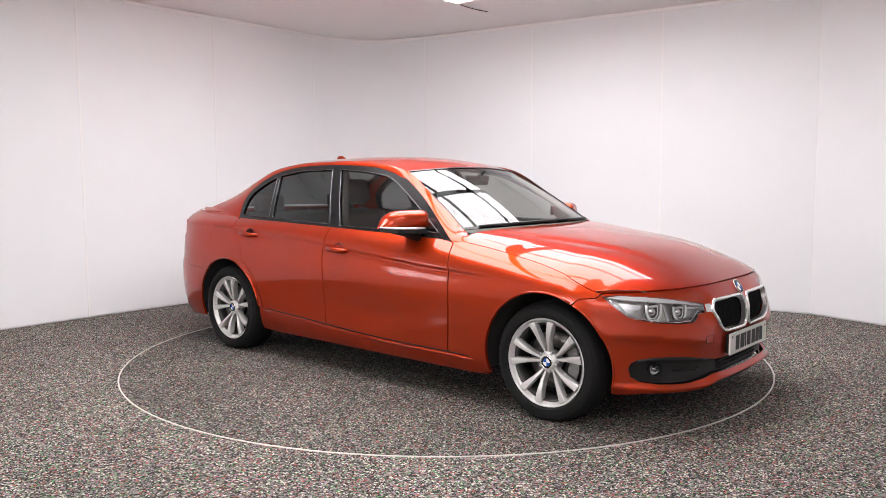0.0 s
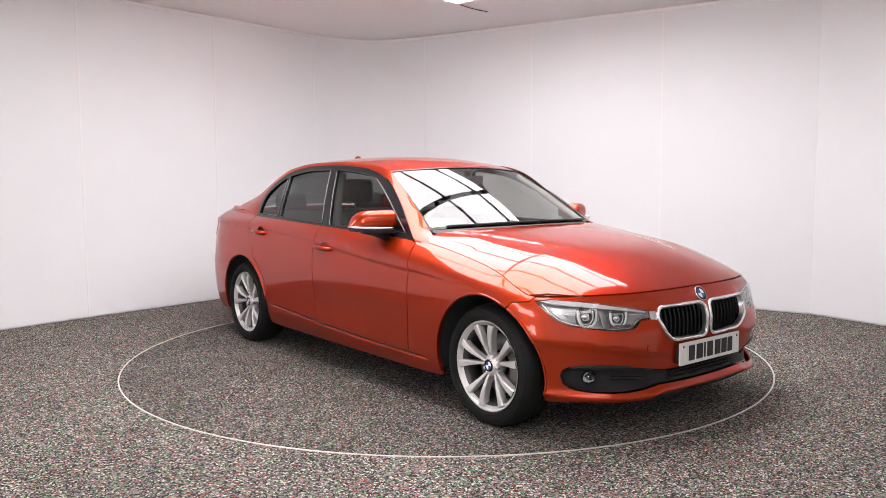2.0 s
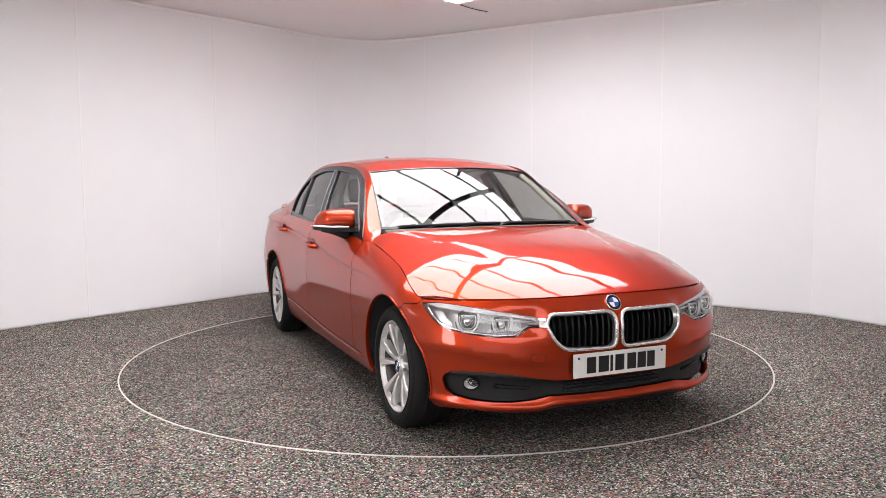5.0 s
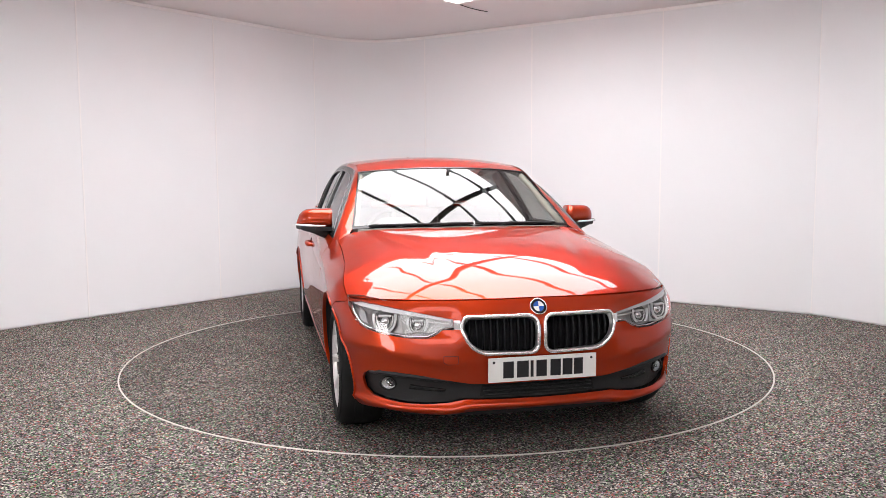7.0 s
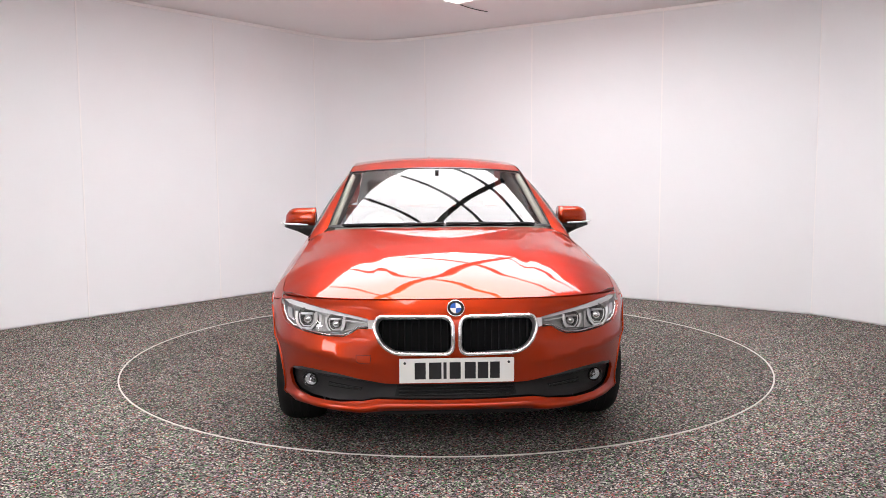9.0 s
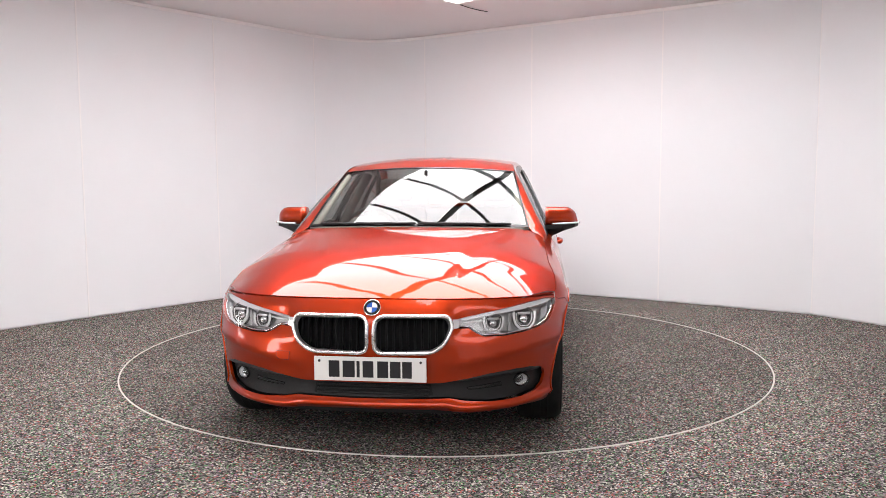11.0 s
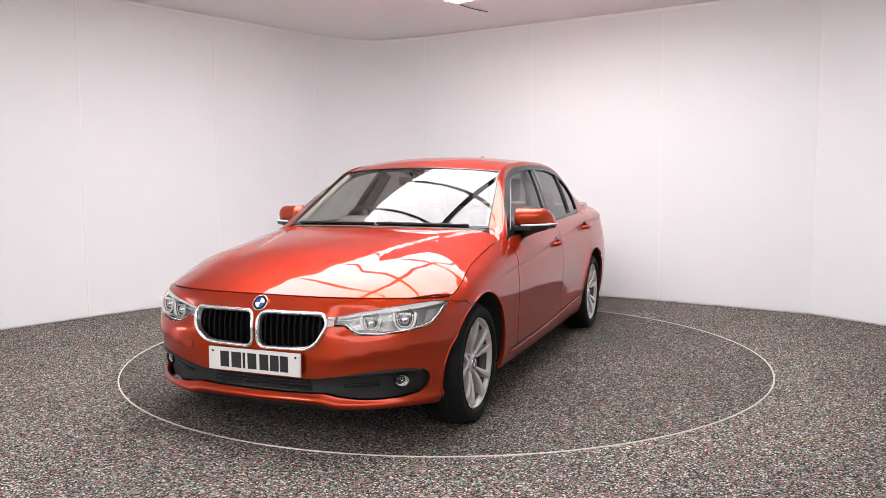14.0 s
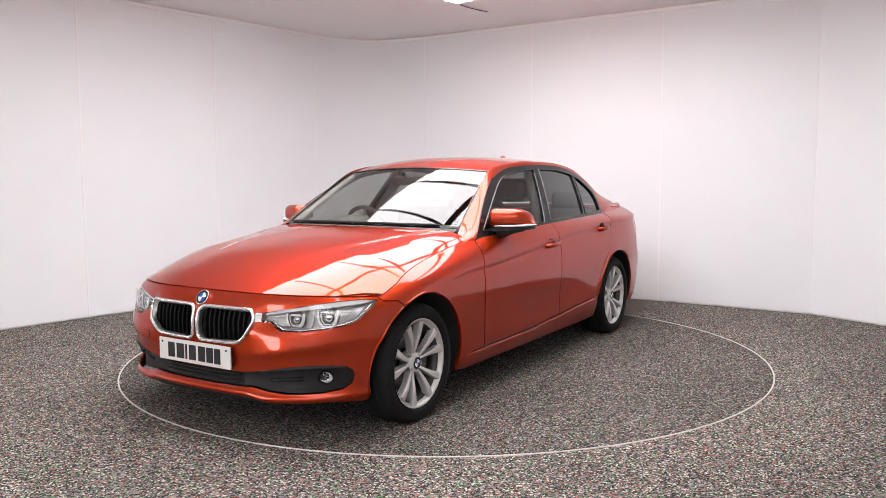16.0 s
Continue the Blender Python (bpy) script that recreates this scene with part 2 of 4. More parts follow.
def patch(outline, surf, step, holes=(), flange=0.012, outward=(0, 0, 0.55), lift=0.0, step_v=None, lines=()):
    """A trimmed piece of a smooth surface: outline and holes in the surface's own two coordinates, with edges folded inward.
    lines: feature lines along which the mesh gets edges, so that creases stay sharp."""
    from mathutils.geometry import delaunay_2d_cdt
    sv = step_v or step
    loops = [resample(list(outline), step)] + [resample(list(h), step) for h in holes]
    pts, edges = [], []
    for lp in loops:
        o = len(pts)
        pts += lp
        edges += [(o + i, o + (i + 1) % len(lp)) for i in range(len(lp))]
    xs, ys = [p[0] for p in loops[0]], [p[1] for p in loops[0]]
    nx, ny = int((max(xs) - min(xs)) / step), int((max(ys) - min(ys)) / sv)
    on_lines = []
    for ln in lines:
        last = None
        for p in ln:
            if inside(p, loops[0]) and not any(inside(p, h) for h in loops[1:]) and min(seg_dist(p, lp) for lp in loops) > 0.004:
                pts.append(p)
                on_lines.append(p)
                if last is not None:
                    edges.append((last, len(pts) - 1))
                last = len(pts) - 1
            else:
                last = None
    near = np.array(on_lines) if on_lines else None
    for i in range(nx + 1):
        for j in range(ny + 1):
            p = (min(xs) + (i + 0.5) * step, min(ys) + (j + 0.5) * sv)
            if inside(p, loops[0]) and not any(inside(p, h) for h in loops[1:]) and min(seg_dist(p, lp) for lp in loops) > 0.45 * min(step, sv):
                if near is not None and np.hypot(near[:, 0] - p[0], near[:, 1] - p[1]).min() < 0.5 * min(step, sv):
                    continue
                pts.append(p)
    vo, _, fo, _, _, _ = delaunay_2d_cdt([Vector(p) for p in pts], edges, [], 0, 1e-6)
    bm = bmesh.new()
    vs = [bm.verts.new(surf(v.x, v.y)) for v in vo]
    for f in fo:
        c = sum((vo[i] for i in f), Vector((0, 0))) / len(f)
        e = [(vo[f[i]] - vo[f[i - 1]]).length for i in range(3)]
        h = sum(e) / 2
        area = math.sqrt(max(0.0, h * (h - e[0]) * (h - e[1]) * (h - e[2])))
        if area * 2 / max(e) < 0.04 * min(step, sv):
            continue
        if inside(c, loops[0]) and not any(inside(c, h) for h in loops[1:]):
            try:
                bm.faces.new([vs[i] for i in f])
            except ValueError:
                pass
    for v in [v for v in bm.verts if not v.link_faces]:
        bm.verts.remove(v)
    bmesh.ops.recalc_face_normals(bm, faces=bm.faces)
    s = 0
    for f in bm.faces:
        c = f.calc_center_median()
        s += f.normal.dot(c - Vector((c.x * 0.75, 0, outward[2]))) * f.calc_area()
    if s < 0:
        bmesh.ops.reverse_faces(bm, faces=bm.faces)
    bm.normal_update()
    nrm = {v: v.normal.copy() for v in bm.verts}
    if lift:
        for v in bm.verts:
            v.co += nrm[v] * lift
    if flange:
        es = [e for e in bm.edges if e.is_boundary]
        r = bmesh.ops.extrude_edge_only(bm, edges=es)
        moved = [g for g in r["geom"] if isinstance(g, bmesh.types.BMVert)]
        src = {}
        for v in moved:
            for e in v.link_edges:
                o = e.other_vert(v)
                if o in nrm:
                    src[v] = o
        for v in moved:
            if v in src:
                v.co = v.co - nrm[src[v]] * flange
        bmesh.ops.split_edges(bm, edges=[e for e in es if e.is_valid])
    return bm


def mirrored(bm):
    b2 = bm.copy()
    for v in b2.verts:
        v.co.y = -v.co.y
    bmesh.ops.reverse_faces(b2, faces=b2.faces)
    return b2


def pair(name, bm, material, parent, label=""):
    """A right-hand part and its mirror image on the left."""
    b2 = mirrored(bm)
    return part(name, bm, material, parent, label), part(name, b2, material, parent, label)


# ---------------- the room ----------------
HEIGHT = 2.94
LEFT_LINE = [(-4.60, -0.90), (-4.19, 0.34), (-3.29, 1.46), (-2.39, 2.58), (-1.53, 3.65)]
RIGHT_LINE = [(-0.24, 3.84), (0.95, 3.08), (2.17, 2.31), (3.355, 1.469), (4.10, 0.25), (4.60, -0.95)]
CORNER = (-0.98, 4.32)


def fillet(n=30):
    a, b, c = Vector(LEFT_LINE[-1]), Vector(CORNER), Vector(RIGHT_LINE[0])
    return [tuple((1 - s) ** 2 * a + 2 * s * (1 - s) * b + s * s * c) for s in [i / n for i in range(n + 1)]]


BACK_LINE = LEFT_LINE[:-1] + fillet() + RIGHT_LINE[1:]
OUTLINE = BACK_LINE + [(4.60, -8.0), (-4.60, -8.0)]


def wall_strip(line, z0, z1, off0, off1):
    """An upright board along a line in plan, between two offsets to the outside of the room."""
    bm = bmesh.new()
    cols = []
    k = len(line)
    for i, p in enumerate(line):
        a, b = Vector(line[max(i - 1, 0)]), Vector(line[min(i + 1, k - 1)])
        d = (b - a).normalized()
        n = Vector((-d.y, d.x))
        cols.append([bm.verts.new((p[0] + n.x * o, p[1] + n.y * o, z)) for o, z in ((off0, z0), (off0, z1), (off1, z1), (off1, z0))])
    for a, b in zip(cols, cols[1:]):
        for j in range(4):
            bm.faces.new((a[j], a[(j + 1) % 4], b[(j + 1) % 4], b[j]))
    bm.faces.new(cols[0])
    bm.faces.new(cols[-1][::-1])
    bmesh.ops.recalc_face_normals(bm, faces=bm.faces)
    return bm


def trimmed(a, b, gap):
    a, b = Vector(a), Vector(b)
    d = (b - a).normalized() * gap
    return [tuple(a + d), tuple(b - d)]


def build_room():
    bm = bmesh.new()
    n = 96
    R = 2.236
    vs = [bm.verts.new((x * 1.02, y * 1.02, 0)) for x, y in OUTLINE]
    ring = [bm.verts.new((R * math.cos(2 * math.pi * i / n), R * math.sin(2 * math.pi * i / n), 0)) for i in range(n)]
    es = [bm.edges.new((vs[i], vs[(i + 1) % len(vs)])) for i in range(len(vs))] + [bm.edges.new((ring[i], ring[(i + 1) % n])) for i in range(n)]
    bmesh.ops.triangle_fill(bm, use_beauty=True, use_dissolve=False, edges=es)
    for f in [f for f in bm.faces if f.calc_center_median().length < R * 0.98 and all(v in ring for v in f.verts)]:
        bm.faces.remove(f)
    r = bmesh.ops.extrude_face_region(bm, geom=list(bm.faces))
    for g in r["geom"]:
        if isinstance(g, bmesh.types.BMVert):
            g.co.z -= 0.06
    bmesh.ops.recalc_face_normals(bm, faces=bm.faces)
    tagged(part("floor", bm, CARPET, smooth=False), "grey flecked carpet floor of a photo studio", "floor", kind="structure")

    bm = bmesh.new()
    cv = [bm.verts.new((x * 1.02, y * 1.02, HEIGHT)) for x, y in OUTLINE]
    f = bm.faces.new(cv)
    r = bmesh.ops.extrude_face_region(bm, geom=[f])
    for g in r["geom"]:
        if isinstance(g, bmesh.types.BMVert):
            g.co.z += 0.1
    bmesh.ops.recalc_face_normals(bm, faces=bm.faces)
    tagged(part("ceiling", bm, CEIL, smooth=False), "plain pale grey studio ceiling", "ceiling", kind="structure")

    walls = (("wall_left", LEFT_LINE), ("wall_corner", fillet()), ("wall_right", RIGHT_LINE))
    for name, line in walls:
        w = part(name, wall_strip(line, 0, HEIGHT, 0.012, 0.11), WALL, smooth=False)
        tagged(w, "white studio wall of tall smooth boards" if name != "wall_corner" else "curved white corner of the studio wall", "wall", kind="structure")
        if name == "wall_corner":
            part("panel", wall_strip(line, 0.012, HEIGHT - 0.002, 0, 0.011), WALL, w, smooth=False)
        else:
            for a, b in zip(line, line[1:]):
                part("panel", wall_strip(trimmed(a, b, 0.0003), 0.012, HEIGHT - 0.002, 0, 0.011), WALL, w, smooth=False)
        joints = line[1:-1] if name != "wall_corner" else [line[0], line[-1]]
        for j in joints:
            i = BACK_LINE.index(j) if j in BACK_LINE else min(range(len(BACK_LINE)), key=lambda q: (Vector(BACK_LINE[q]) - Vector(j)).length)
            d = (Vector(BACK_LINE[i + 1]) - Vector(BACK_LINE[i - 1])).normalized() * 0.007
            part("joint_strip", wall_strip([tuple(Vector(j) + d * 0.4), tuple(Vector(j) + d * 2.2)], 0.012, HEIGHT - 0.004, -0.0025, 0.003), STRIP, w, smooth=False)
    # unseen walls added to close the room and bounce light onto the car
    for name, line in (("wall_side", [(-4.60, -8.0), (-4.60, -0.90)]), ("wall_side", [(4.60, -0.95), (4.60, -8.0)]), ("wall_front", [(4.60, -8.0), (-4.60, -8.0)])):
        tagged(part(name, wall_strip(line, 0, HEIGHT, 0, 0.1), BOUNCEWALL, smooth=False), "unseen pale grey wall added behind the camera for bounce light", "wall", kind="structure")
    trim = part("trim", wall_strip(BACK_LINE, HEIGHT - 0.035, HEIGHT - 0.003, -0.014, 0), STRIP, smooth=False)
    tagged(trim, "slim white cornice strip under the ceiling", "cornice", kind="structure")


def build_turntable():
    table = part("turntable", lathe([(2.230, -0.02), (2.230, -0.001), (2.20, 0.0)], 128, "z"), CARPET_TABLE_SHADED, smooth=False)
    tagged(table, "round carpeted car turntable flush with the floor", "turntable")
    prof = [(2.230, 0.0), (2.231, 0.003), (2.232, 0.004), (2.238, 0.004), (2.239, 0.003), (2.240, 0.0), (2.240, -0.02), (2.230, -0.02)]
    ring = part("edge_ring", lathe(prof, 160, "z", closed=True), STEEL, table, "thin pale metal edging ring")
    ring.data.shade_flat()
    return table


# Luminous ceiling panels over the turntable, set askew to the room, with dark carrier bars
LIGHT_Z = 2.89
LIGHT_FRAME = pose(0, 0, 0, 0, 0, -43.8)
STRIPS = (-2.10, -1.20, -0.42, 0.36, 1.10, 1.43)
E0, E1 = -1.18, 1.62


def build_lights():
    for c0, c1 in zip(STRIPS, STRIPS[1:]):
        p = part("light_panel", box((E0, c0 + 0.022, LIGHT_Z), (E1, c1 - 0.022, LIGHT_Z + 0.045), 0.006, LIGHT_FRAME), PANEL, smooth=False)
        tagged(p, "long white luminous panel of the ceiling lights and added fill", "ceiling light", "ceiling light panels")
    # unseen fill panels behind the camera, added to light the car's front
    for k in range(3):
        p = part("light_panel", box((-2.2, -7.2 + 1.05 * k, LIGHT_Z), (2.2, -6.3 + 1.05 * k, LIGHT_Z + 0.045), 0.006), FILLPANEL, smooth=False)
        tagged(p, "long white luminous panel of the ceiling lights and added fill", "ceiling light", "ceiling light panels")
    for c in STRIPS[1:-1]:
        p = part("carrier_bar", box((E0 + 0.10, c - 0.021, LIGHT_Z - 0.03), (E1 + 0.02, c + 0.021, HEIGHT), 0.004, LIGHT_FRAME), DARKBAR, smooth=False)
        tagged(p, "slim black carrier bar between ceiling light panels", "ceiling bar", "ceiling carrier bars")
    a, b = Vector((0.92, 1.08, 0)), Vector((-0.95, -1.75, 0))
    m = Matrix.Translation((a + b) / 2 + Vector((0, 0, 2.84))) @ pose(0, 0, 0, 0, 0, math.degrees(math.atan2(a.y - b.y, a.x - b.x)))
    L = (a - b).length / 2
    beam = part("ceiling_beam", box((-L, -0.042, -0.035), (L, 0.042, 0.035), 0.008), DARKBAR, smooth=False, at=m)
    tagged(beam, "black steel beam under the ceiling lights", "ceiling beam")
    for s in (-0.75, 0.0, 0.75):
        part("hanger", box((-0.02, -0.02, 0.035), (0.02, 0.02, 0.10)), DARKBAR, beam, smooth=False, at=pose(s * L, 0, 0))
    # lights on the side wall, seen as reflections in the car's flank and nose
    for y0, y1, z0, z1, n in ((-1.95, -1.35, 0.66, 1.06, 4), (-6.5, -4.7, 0.45, 2.35, 0)):
        w = part("wall_light", box((-4.59, y0, z0), (-4.53, y1, z1), 0.01), SIDEPANEL, smooth=False)
        tagged(w, "white luminous panel light mounted on the side wall", "wall light", "wall lights")
        for k in range(n):
            z = z0 + (z1 - z0) * (k + 0.5) / n
            part("louvre", box((-4.53, y0, z - 0.022), (-4.49, y1, z + 0.022), 0.004), STRIP, w, smooth=False)
    gap = part("ceiling_cable", tube([(0.16, 2.10, HEIGHT - 0.006), (0.26, 2.22, HEIGHT - 0.012), (0.36, 2.36, HEIGHT - 0.006), (0.44, 2.44, HEIGHT - 0.002)], 0.005, 6), DARKBAR)
    tagged(gap, "thin dark cable fixed along the ceiling", "cable")


build_room()
turntable = build_turntable()
build_lights()


# ---------------- the car's surfaces (x forward, y left, z up, origin between the axles) ----------------
AXLE = 1.405
HUB_Z = 0.312
FRONT = 1.15           # girth from the nose centre to the start of the straight side
X0 = 1.5
NX, NY = 1.9, 3.3      # squareness of the nose in plan
low_width = curve((0.12, 0.78), (0.17, 0.84), (0.22, 0.868), (0.30, 0.888), (0.45, 0.900), (0.62, 0.904), (0.74, 0.898), (0.82, 0.886), (0.90, 0.868))
nose_x = curve((0.12, 2.03), (0.17, 2.075), (0.205, 2.094), (0.235, 2.100), (0.27, 2.102), (0.31, 2.104), (0.37, 2.112), (0.46, 2.118), (0.56, 2.120), (0.62, 2.108), (0.665, 2.078), (0.716, 2.03))
lip_z = curve((0.0, 0.240), (0.08, 0.243), (0.145, 0.243), (0.20, 0.229), (0.235, 0.224), (0.343, 0.225), (0.485, 0.226), (0.65, 0.231), (0.80, 0.238), (0.98, 0.250))
brow_z = curve((0.0, 0.418), (0.10, 0.421), (0.22, 0.433), (0.316, 0.452), (0.44, 0.470), (0.566, 0.483), (0.716, 0.492), (0.98, 0.505))
sill_z = curve((-1.06, 0.356), (-0.62, 0.334), (-0.16, 0.306), (0.35, 0.286), (0.76, 0.281), (1.05, 0.272))
tail_x = curve((0.15, 2.31), (0.25, 2.41), (0.45, 2.455), (0.60, 2.455), (0.64, 2.425), (0.80, 2.415), (0.95, 2.41), (1.04, 2.38))
top_z = curve((0, 0.716), (0.45, 0.712), (0.72, 0.704), (0.85, 0.702), (1.0, 0.736), (1.15, 0.780), (1.35, 0.828), (1.80, 0.902), (1.95, 0.917), (2.05, 0.923), (2.95, 0.955), (3.65, 0.975), (4.05, 0.985), (4.55, 1.02), (5.4, 1.035))
top_y = curve((0, 0.86), (0.85, 0.872), (1.0, 0.850), (1.15, 0.830), (1.35, 0.805), (1.80, 0.793), (1.95, 0.803), (2.05, 0.814), (2.95, 0.818), (3.65, 0.800), (4.05, 0.775), (4.55, 0.735), (5.4, 0.72))
crease_z = curve((0, 0.60), (0.85, 0.635), (1.15, 0.67), (1.35, 0.705), (1.57, 0.738), (1.73, 0.752), (2.02, 0.765), (2.29, 0.786), (2.54, 0.809), (2.8, 0.832), (3.2, 0.868), (3.57, 0.889), (3.84, 0.908), (4.3, 0.925), (5.4, 0.935))
taper = curve((-2.6, 0.955), (-1.9, 0.985), (-1.4, 0.995), (-0.8, 0.995), (0.2, 1.0), (1.3, 1.0))


def belt_width(S, z):
    x = X0 + FRONT - S
    zc, zt = crease_z(S), top_z(S)
    k = taper(min(x, 1.3))
    flare = 0.010 * math.exp(-((x - AXLE) / 0.40) ** 2) + 0.014 * math.exp(-((x + AXLE) / 0.42) ** 2)
    flare *= math.exp(-((z - 0.60) / 0.25) ** 2)
    scallop = -0.014 * math.exp(-((z - 0.44) / 0.11) ** 2) * math.exp(-((x - 0.0) / 0.70) ** 2)
    if z <= zc:
        w = low_width(z)
    else:
        wc = low_width(zc)
        w = wc - (wc - top_y(S)) * min(1.1, (z - zc) / (zt - zc)) ** 1.9
    line = crease_line(S)
    crease = -0.0065 * math.exp(-max(0.0, line - z) / 0.020) * (1 if z < line else max(0.0, 1 - (z - line) / 0.009))
    return (w + flare + scallop + crease * max(0.0, min(1.0, (1.15 - x) / 0.35)) * max(0.0, min(1.0, (x + 1.9) / 0.4))) * k


def crease_line(S):
    """Height of the flank's character line."""
    return crease_z(S) - 0.012


def belt(sig, z):
    """The car's flank: girth from the nose centre (right-hand side negative) and height."""
    S = abs(sig)
    b = belt_width(S, z)
    if S <= FRONT:
        phi = math.pi / 2 * S / FRONT
        zt = top_z(S)
        zz = z if z < 0.6 else 0.6 + (z - 0.6) * 0.116 / (zt - 0.6)
        a = nose_x(zz) - X0
        out = min(1.0, max(0.0, (S - 0.10) / 0.18)) * min(1.0, max(0.0, (1.10 - S) / 0.25))
        d = z - brow_z(S)
        swell = 0.016 * (math.exp(-(d / 0.055) ** 2) if d > 0 else math.exp(d / 0.022))
        a += swell * out
        b += swell * out * 0.6
        d = z - lip_z(S)
        lip = 0.040 * (math.exp(-d / 0.018) if d > 0 else math.exp(-(d / 0.020) ** 2)) * min(1.0, max(0.0, (1.08 - S) / 0.3))
        a += lip
        b += lip * 0.25 * min(1.0, S / 0.5)
        # the lamps' inner ends lie deeper than the grilles
        a -= 0.036 * min(1.0, max(0.0, (S - 0.150) / 0.05)) * min(1.0, max(0.0, (0.62 - S) / 0.30)) * math.exp(-((z - 0.61) / 0.060) ** 4)
        x, y = X0 + a * math.cos(phi) ** (2 / NX), b * math.sin(phi) ** (2 / NY)
    elif S <= 4.15:
        x, y = X0 + FRONT - S, b
    else:
        phi = math.pi / 2 * min(1, (S - 4.15) / 1.25)
        x, y = -1.5 - (tail_x(z) - 1.5) * math.sin(phi) ** (2 / 3.5), b * math.cos(phi) ** (2 / 3.5)
    return Vector((x, -y if sig < 0 else y, z))


def girth_x(x, z):
    if -1.5 <= x <= X0:
        return X0 + FRONT - x
    lo, hi = (0.0, FRONT) if x > X0 else (4.15, 5.4)
    for _ in range(40):
        m = (lo + hi) / 2
        if belt(m, z).x > x:
            lo = m
        else:
            hi = m
    return lo


def girth_y(y, z):
    lo, hi = 0.0, FRONT
    for _ in range(40):
        m = (lo + hi) / 2
        if belt(m, z).y < y:
            lo = m
        else:
            hi = m
    return lo


def nose(y, z):
    return belt(math.copysign(girth_y(abs(y), z), y), z)


def on_nose(points):
    return [(girth_y(y, z), z) for y, z in points]


def on_side(points):
    return [(girth_x(x, z), z) for x, z in points]


def neg(points):
    return [(-a, b) for a, b in points]


def arch(cx, r, a0, a1, n=26, cz=HUB_Z):
    return [(cx + r * math.cos(radians(a0 + (a1 - a0) * i / n)), cz + r * math.sin(radians(a0 + (a1 - a0) * i / n))) for i in range(n + 1)]


R_ARCH = 0.370
hood_mid = curve((0.70, 0.99), (0.95, 0.977), (1.30, 0.938), (1.60, 0.888), (1.85, 0.804), (1.97, 0.748), (2.03, 0.716))


def hood_edge(x):
    """Half width and height of the bonnet's edge at a station x."""
    lo, hi = 0.0, 1.95
    for _ in range(36):
        m = (lo + hi) / 2
        if belt(m, top_z(m)).x > x:
            lo = m
        else:
            hi = m
    p = belt(lo, top_z(lo))
    return p.y, p.z


HOOD_TABLE = [hood_edge(0.66 + 1.37 * i / 200) for i in range(201)]


def hood_edge_fast(x):
    t = min(max((x - 0.66) / 1.37 * 200, 0), 199.999)
    i = int(t)
    a, b = HOOD_TABLE[i], HOOD_TABLE[i + 1]
    return a[0] + (b[0] - a[0]) * (t - i), a[1] + (b[1] - a[1]) * (t - i)


ridge_in = curve((0.72, 0.600), (0.94, 0.545), (1.25, 0.440), (1.55, 0.352), (1.80, 0.315), (2.03, 0.300))
ridge_out = curve((0.72, 0.655), (0.99, 0.618), (1.32, 0.560), (1.66, 0.520), (2.03, 0.480))


def ridge_foot(x):
    return ridge_in(x) * 0.65 + ridge_out(x) * 0.35


def hood(x, y):
    ye, ze = hood_edge_fast(min(x, 2.0295))
    zc = hood_mid(x)
    r = min(1.0, abs(y) / max(ye, 1e-4))
    k = max(0.0, min(1.0, (1.15 - x) / 0.35))
    z = zc - (zc - ze) * ((1 - k) * (0.35 * r ** 2 + 0.65 * r ** 5) + k * (0.25 * r ** 2 + 0.75 * r ** 9))
    fade = max(0.0, min(1.0, (1.90 - x) / 0.50)) * max(0.0, min(1.0, (x - 0.76) / 0.15))
    yi, yo = ridge_in(x), ridge_out(x)
    u = (abs(y) - yi) / (yo - yi)
    if 0 < u < 1:
        z -= 0.055 * (yo - yi) * fade * (u / 0.35 if u < 0.35 else (1 - u) / 0.65)
    return Vector((x, y, z))


glass_side_y = curve((-1.95, 0.70), (-1.40, 0.768), (-1.0, 0.795), (-0.4, 0.815), (0.2, 0.815), (0.70, 0.806))

lean = curve((-1.95, 0.42), (-1.40, 0.42), (-0.40, 0.49), (0.20, 0.585), (0.70, 0.57))


def cabin(x, z):
    """The car's right-hand glazed flank at a station and height."""
    d = z - 0.92
    bow = 0.012 * math.sin(max(0.0, min(1.0, d / 0.42)) * math.pi)
    return Vector((x, -(glass_side_y(x) - lean(x) * d + bow), z))


inner_y = curve((-1.95, 0.66), (-1.50, 0.60), (-1.15, 0.568), (-0.8, 0.560), (-0.3, 0.563), (0.142, 0.585), (0.45, 0.642), (0.73, 0.70))
inner_z = curve((-1.95, 1.048), (-1.70, 1.128), (-1.45, 1.244), (-1.15, 1.352), (-0.8, 1.388), (-0.45, 1.392), (-0.15, 1.372), (0.142, 1.316), (0.45, 1.135), (0.73, 0.962))
roof_mid = curve((-1.18, 1.392), (-0.9, 1.421), (-0.55, 1.431), (-0.25, 1.424), (0.0, 1.394), (0.225, 1.345))


def roof(x, y):
    zc, ze, ye = roof_mid(x), inner_z(x), inner_y(x)
    return Vector((x, y, zc - max(zc - ze, 0.012) * min(1.0, abs(y) / ye) ** 2.3))


def screen(y_rel, p):
    """Windscreen: across -1..1, up 0..1."""
    y0, y1 = 0.700 * y_rel, 0.585 * y_rel
    q = y_rel * y_rel
    a = Vector((0.90 - 0.185 * q, y0, 0.985 - 0.016 * q))
    b = Vector((0.222 - 0.078 * q, y1, 1.345 - 0.029 * q))
    c = a.lerp(b, p)
    return c + Vector((0.5, 0, 0.86)) * 0.022 * 4 * p * (1 - p) * (1 - 0.5 * q)


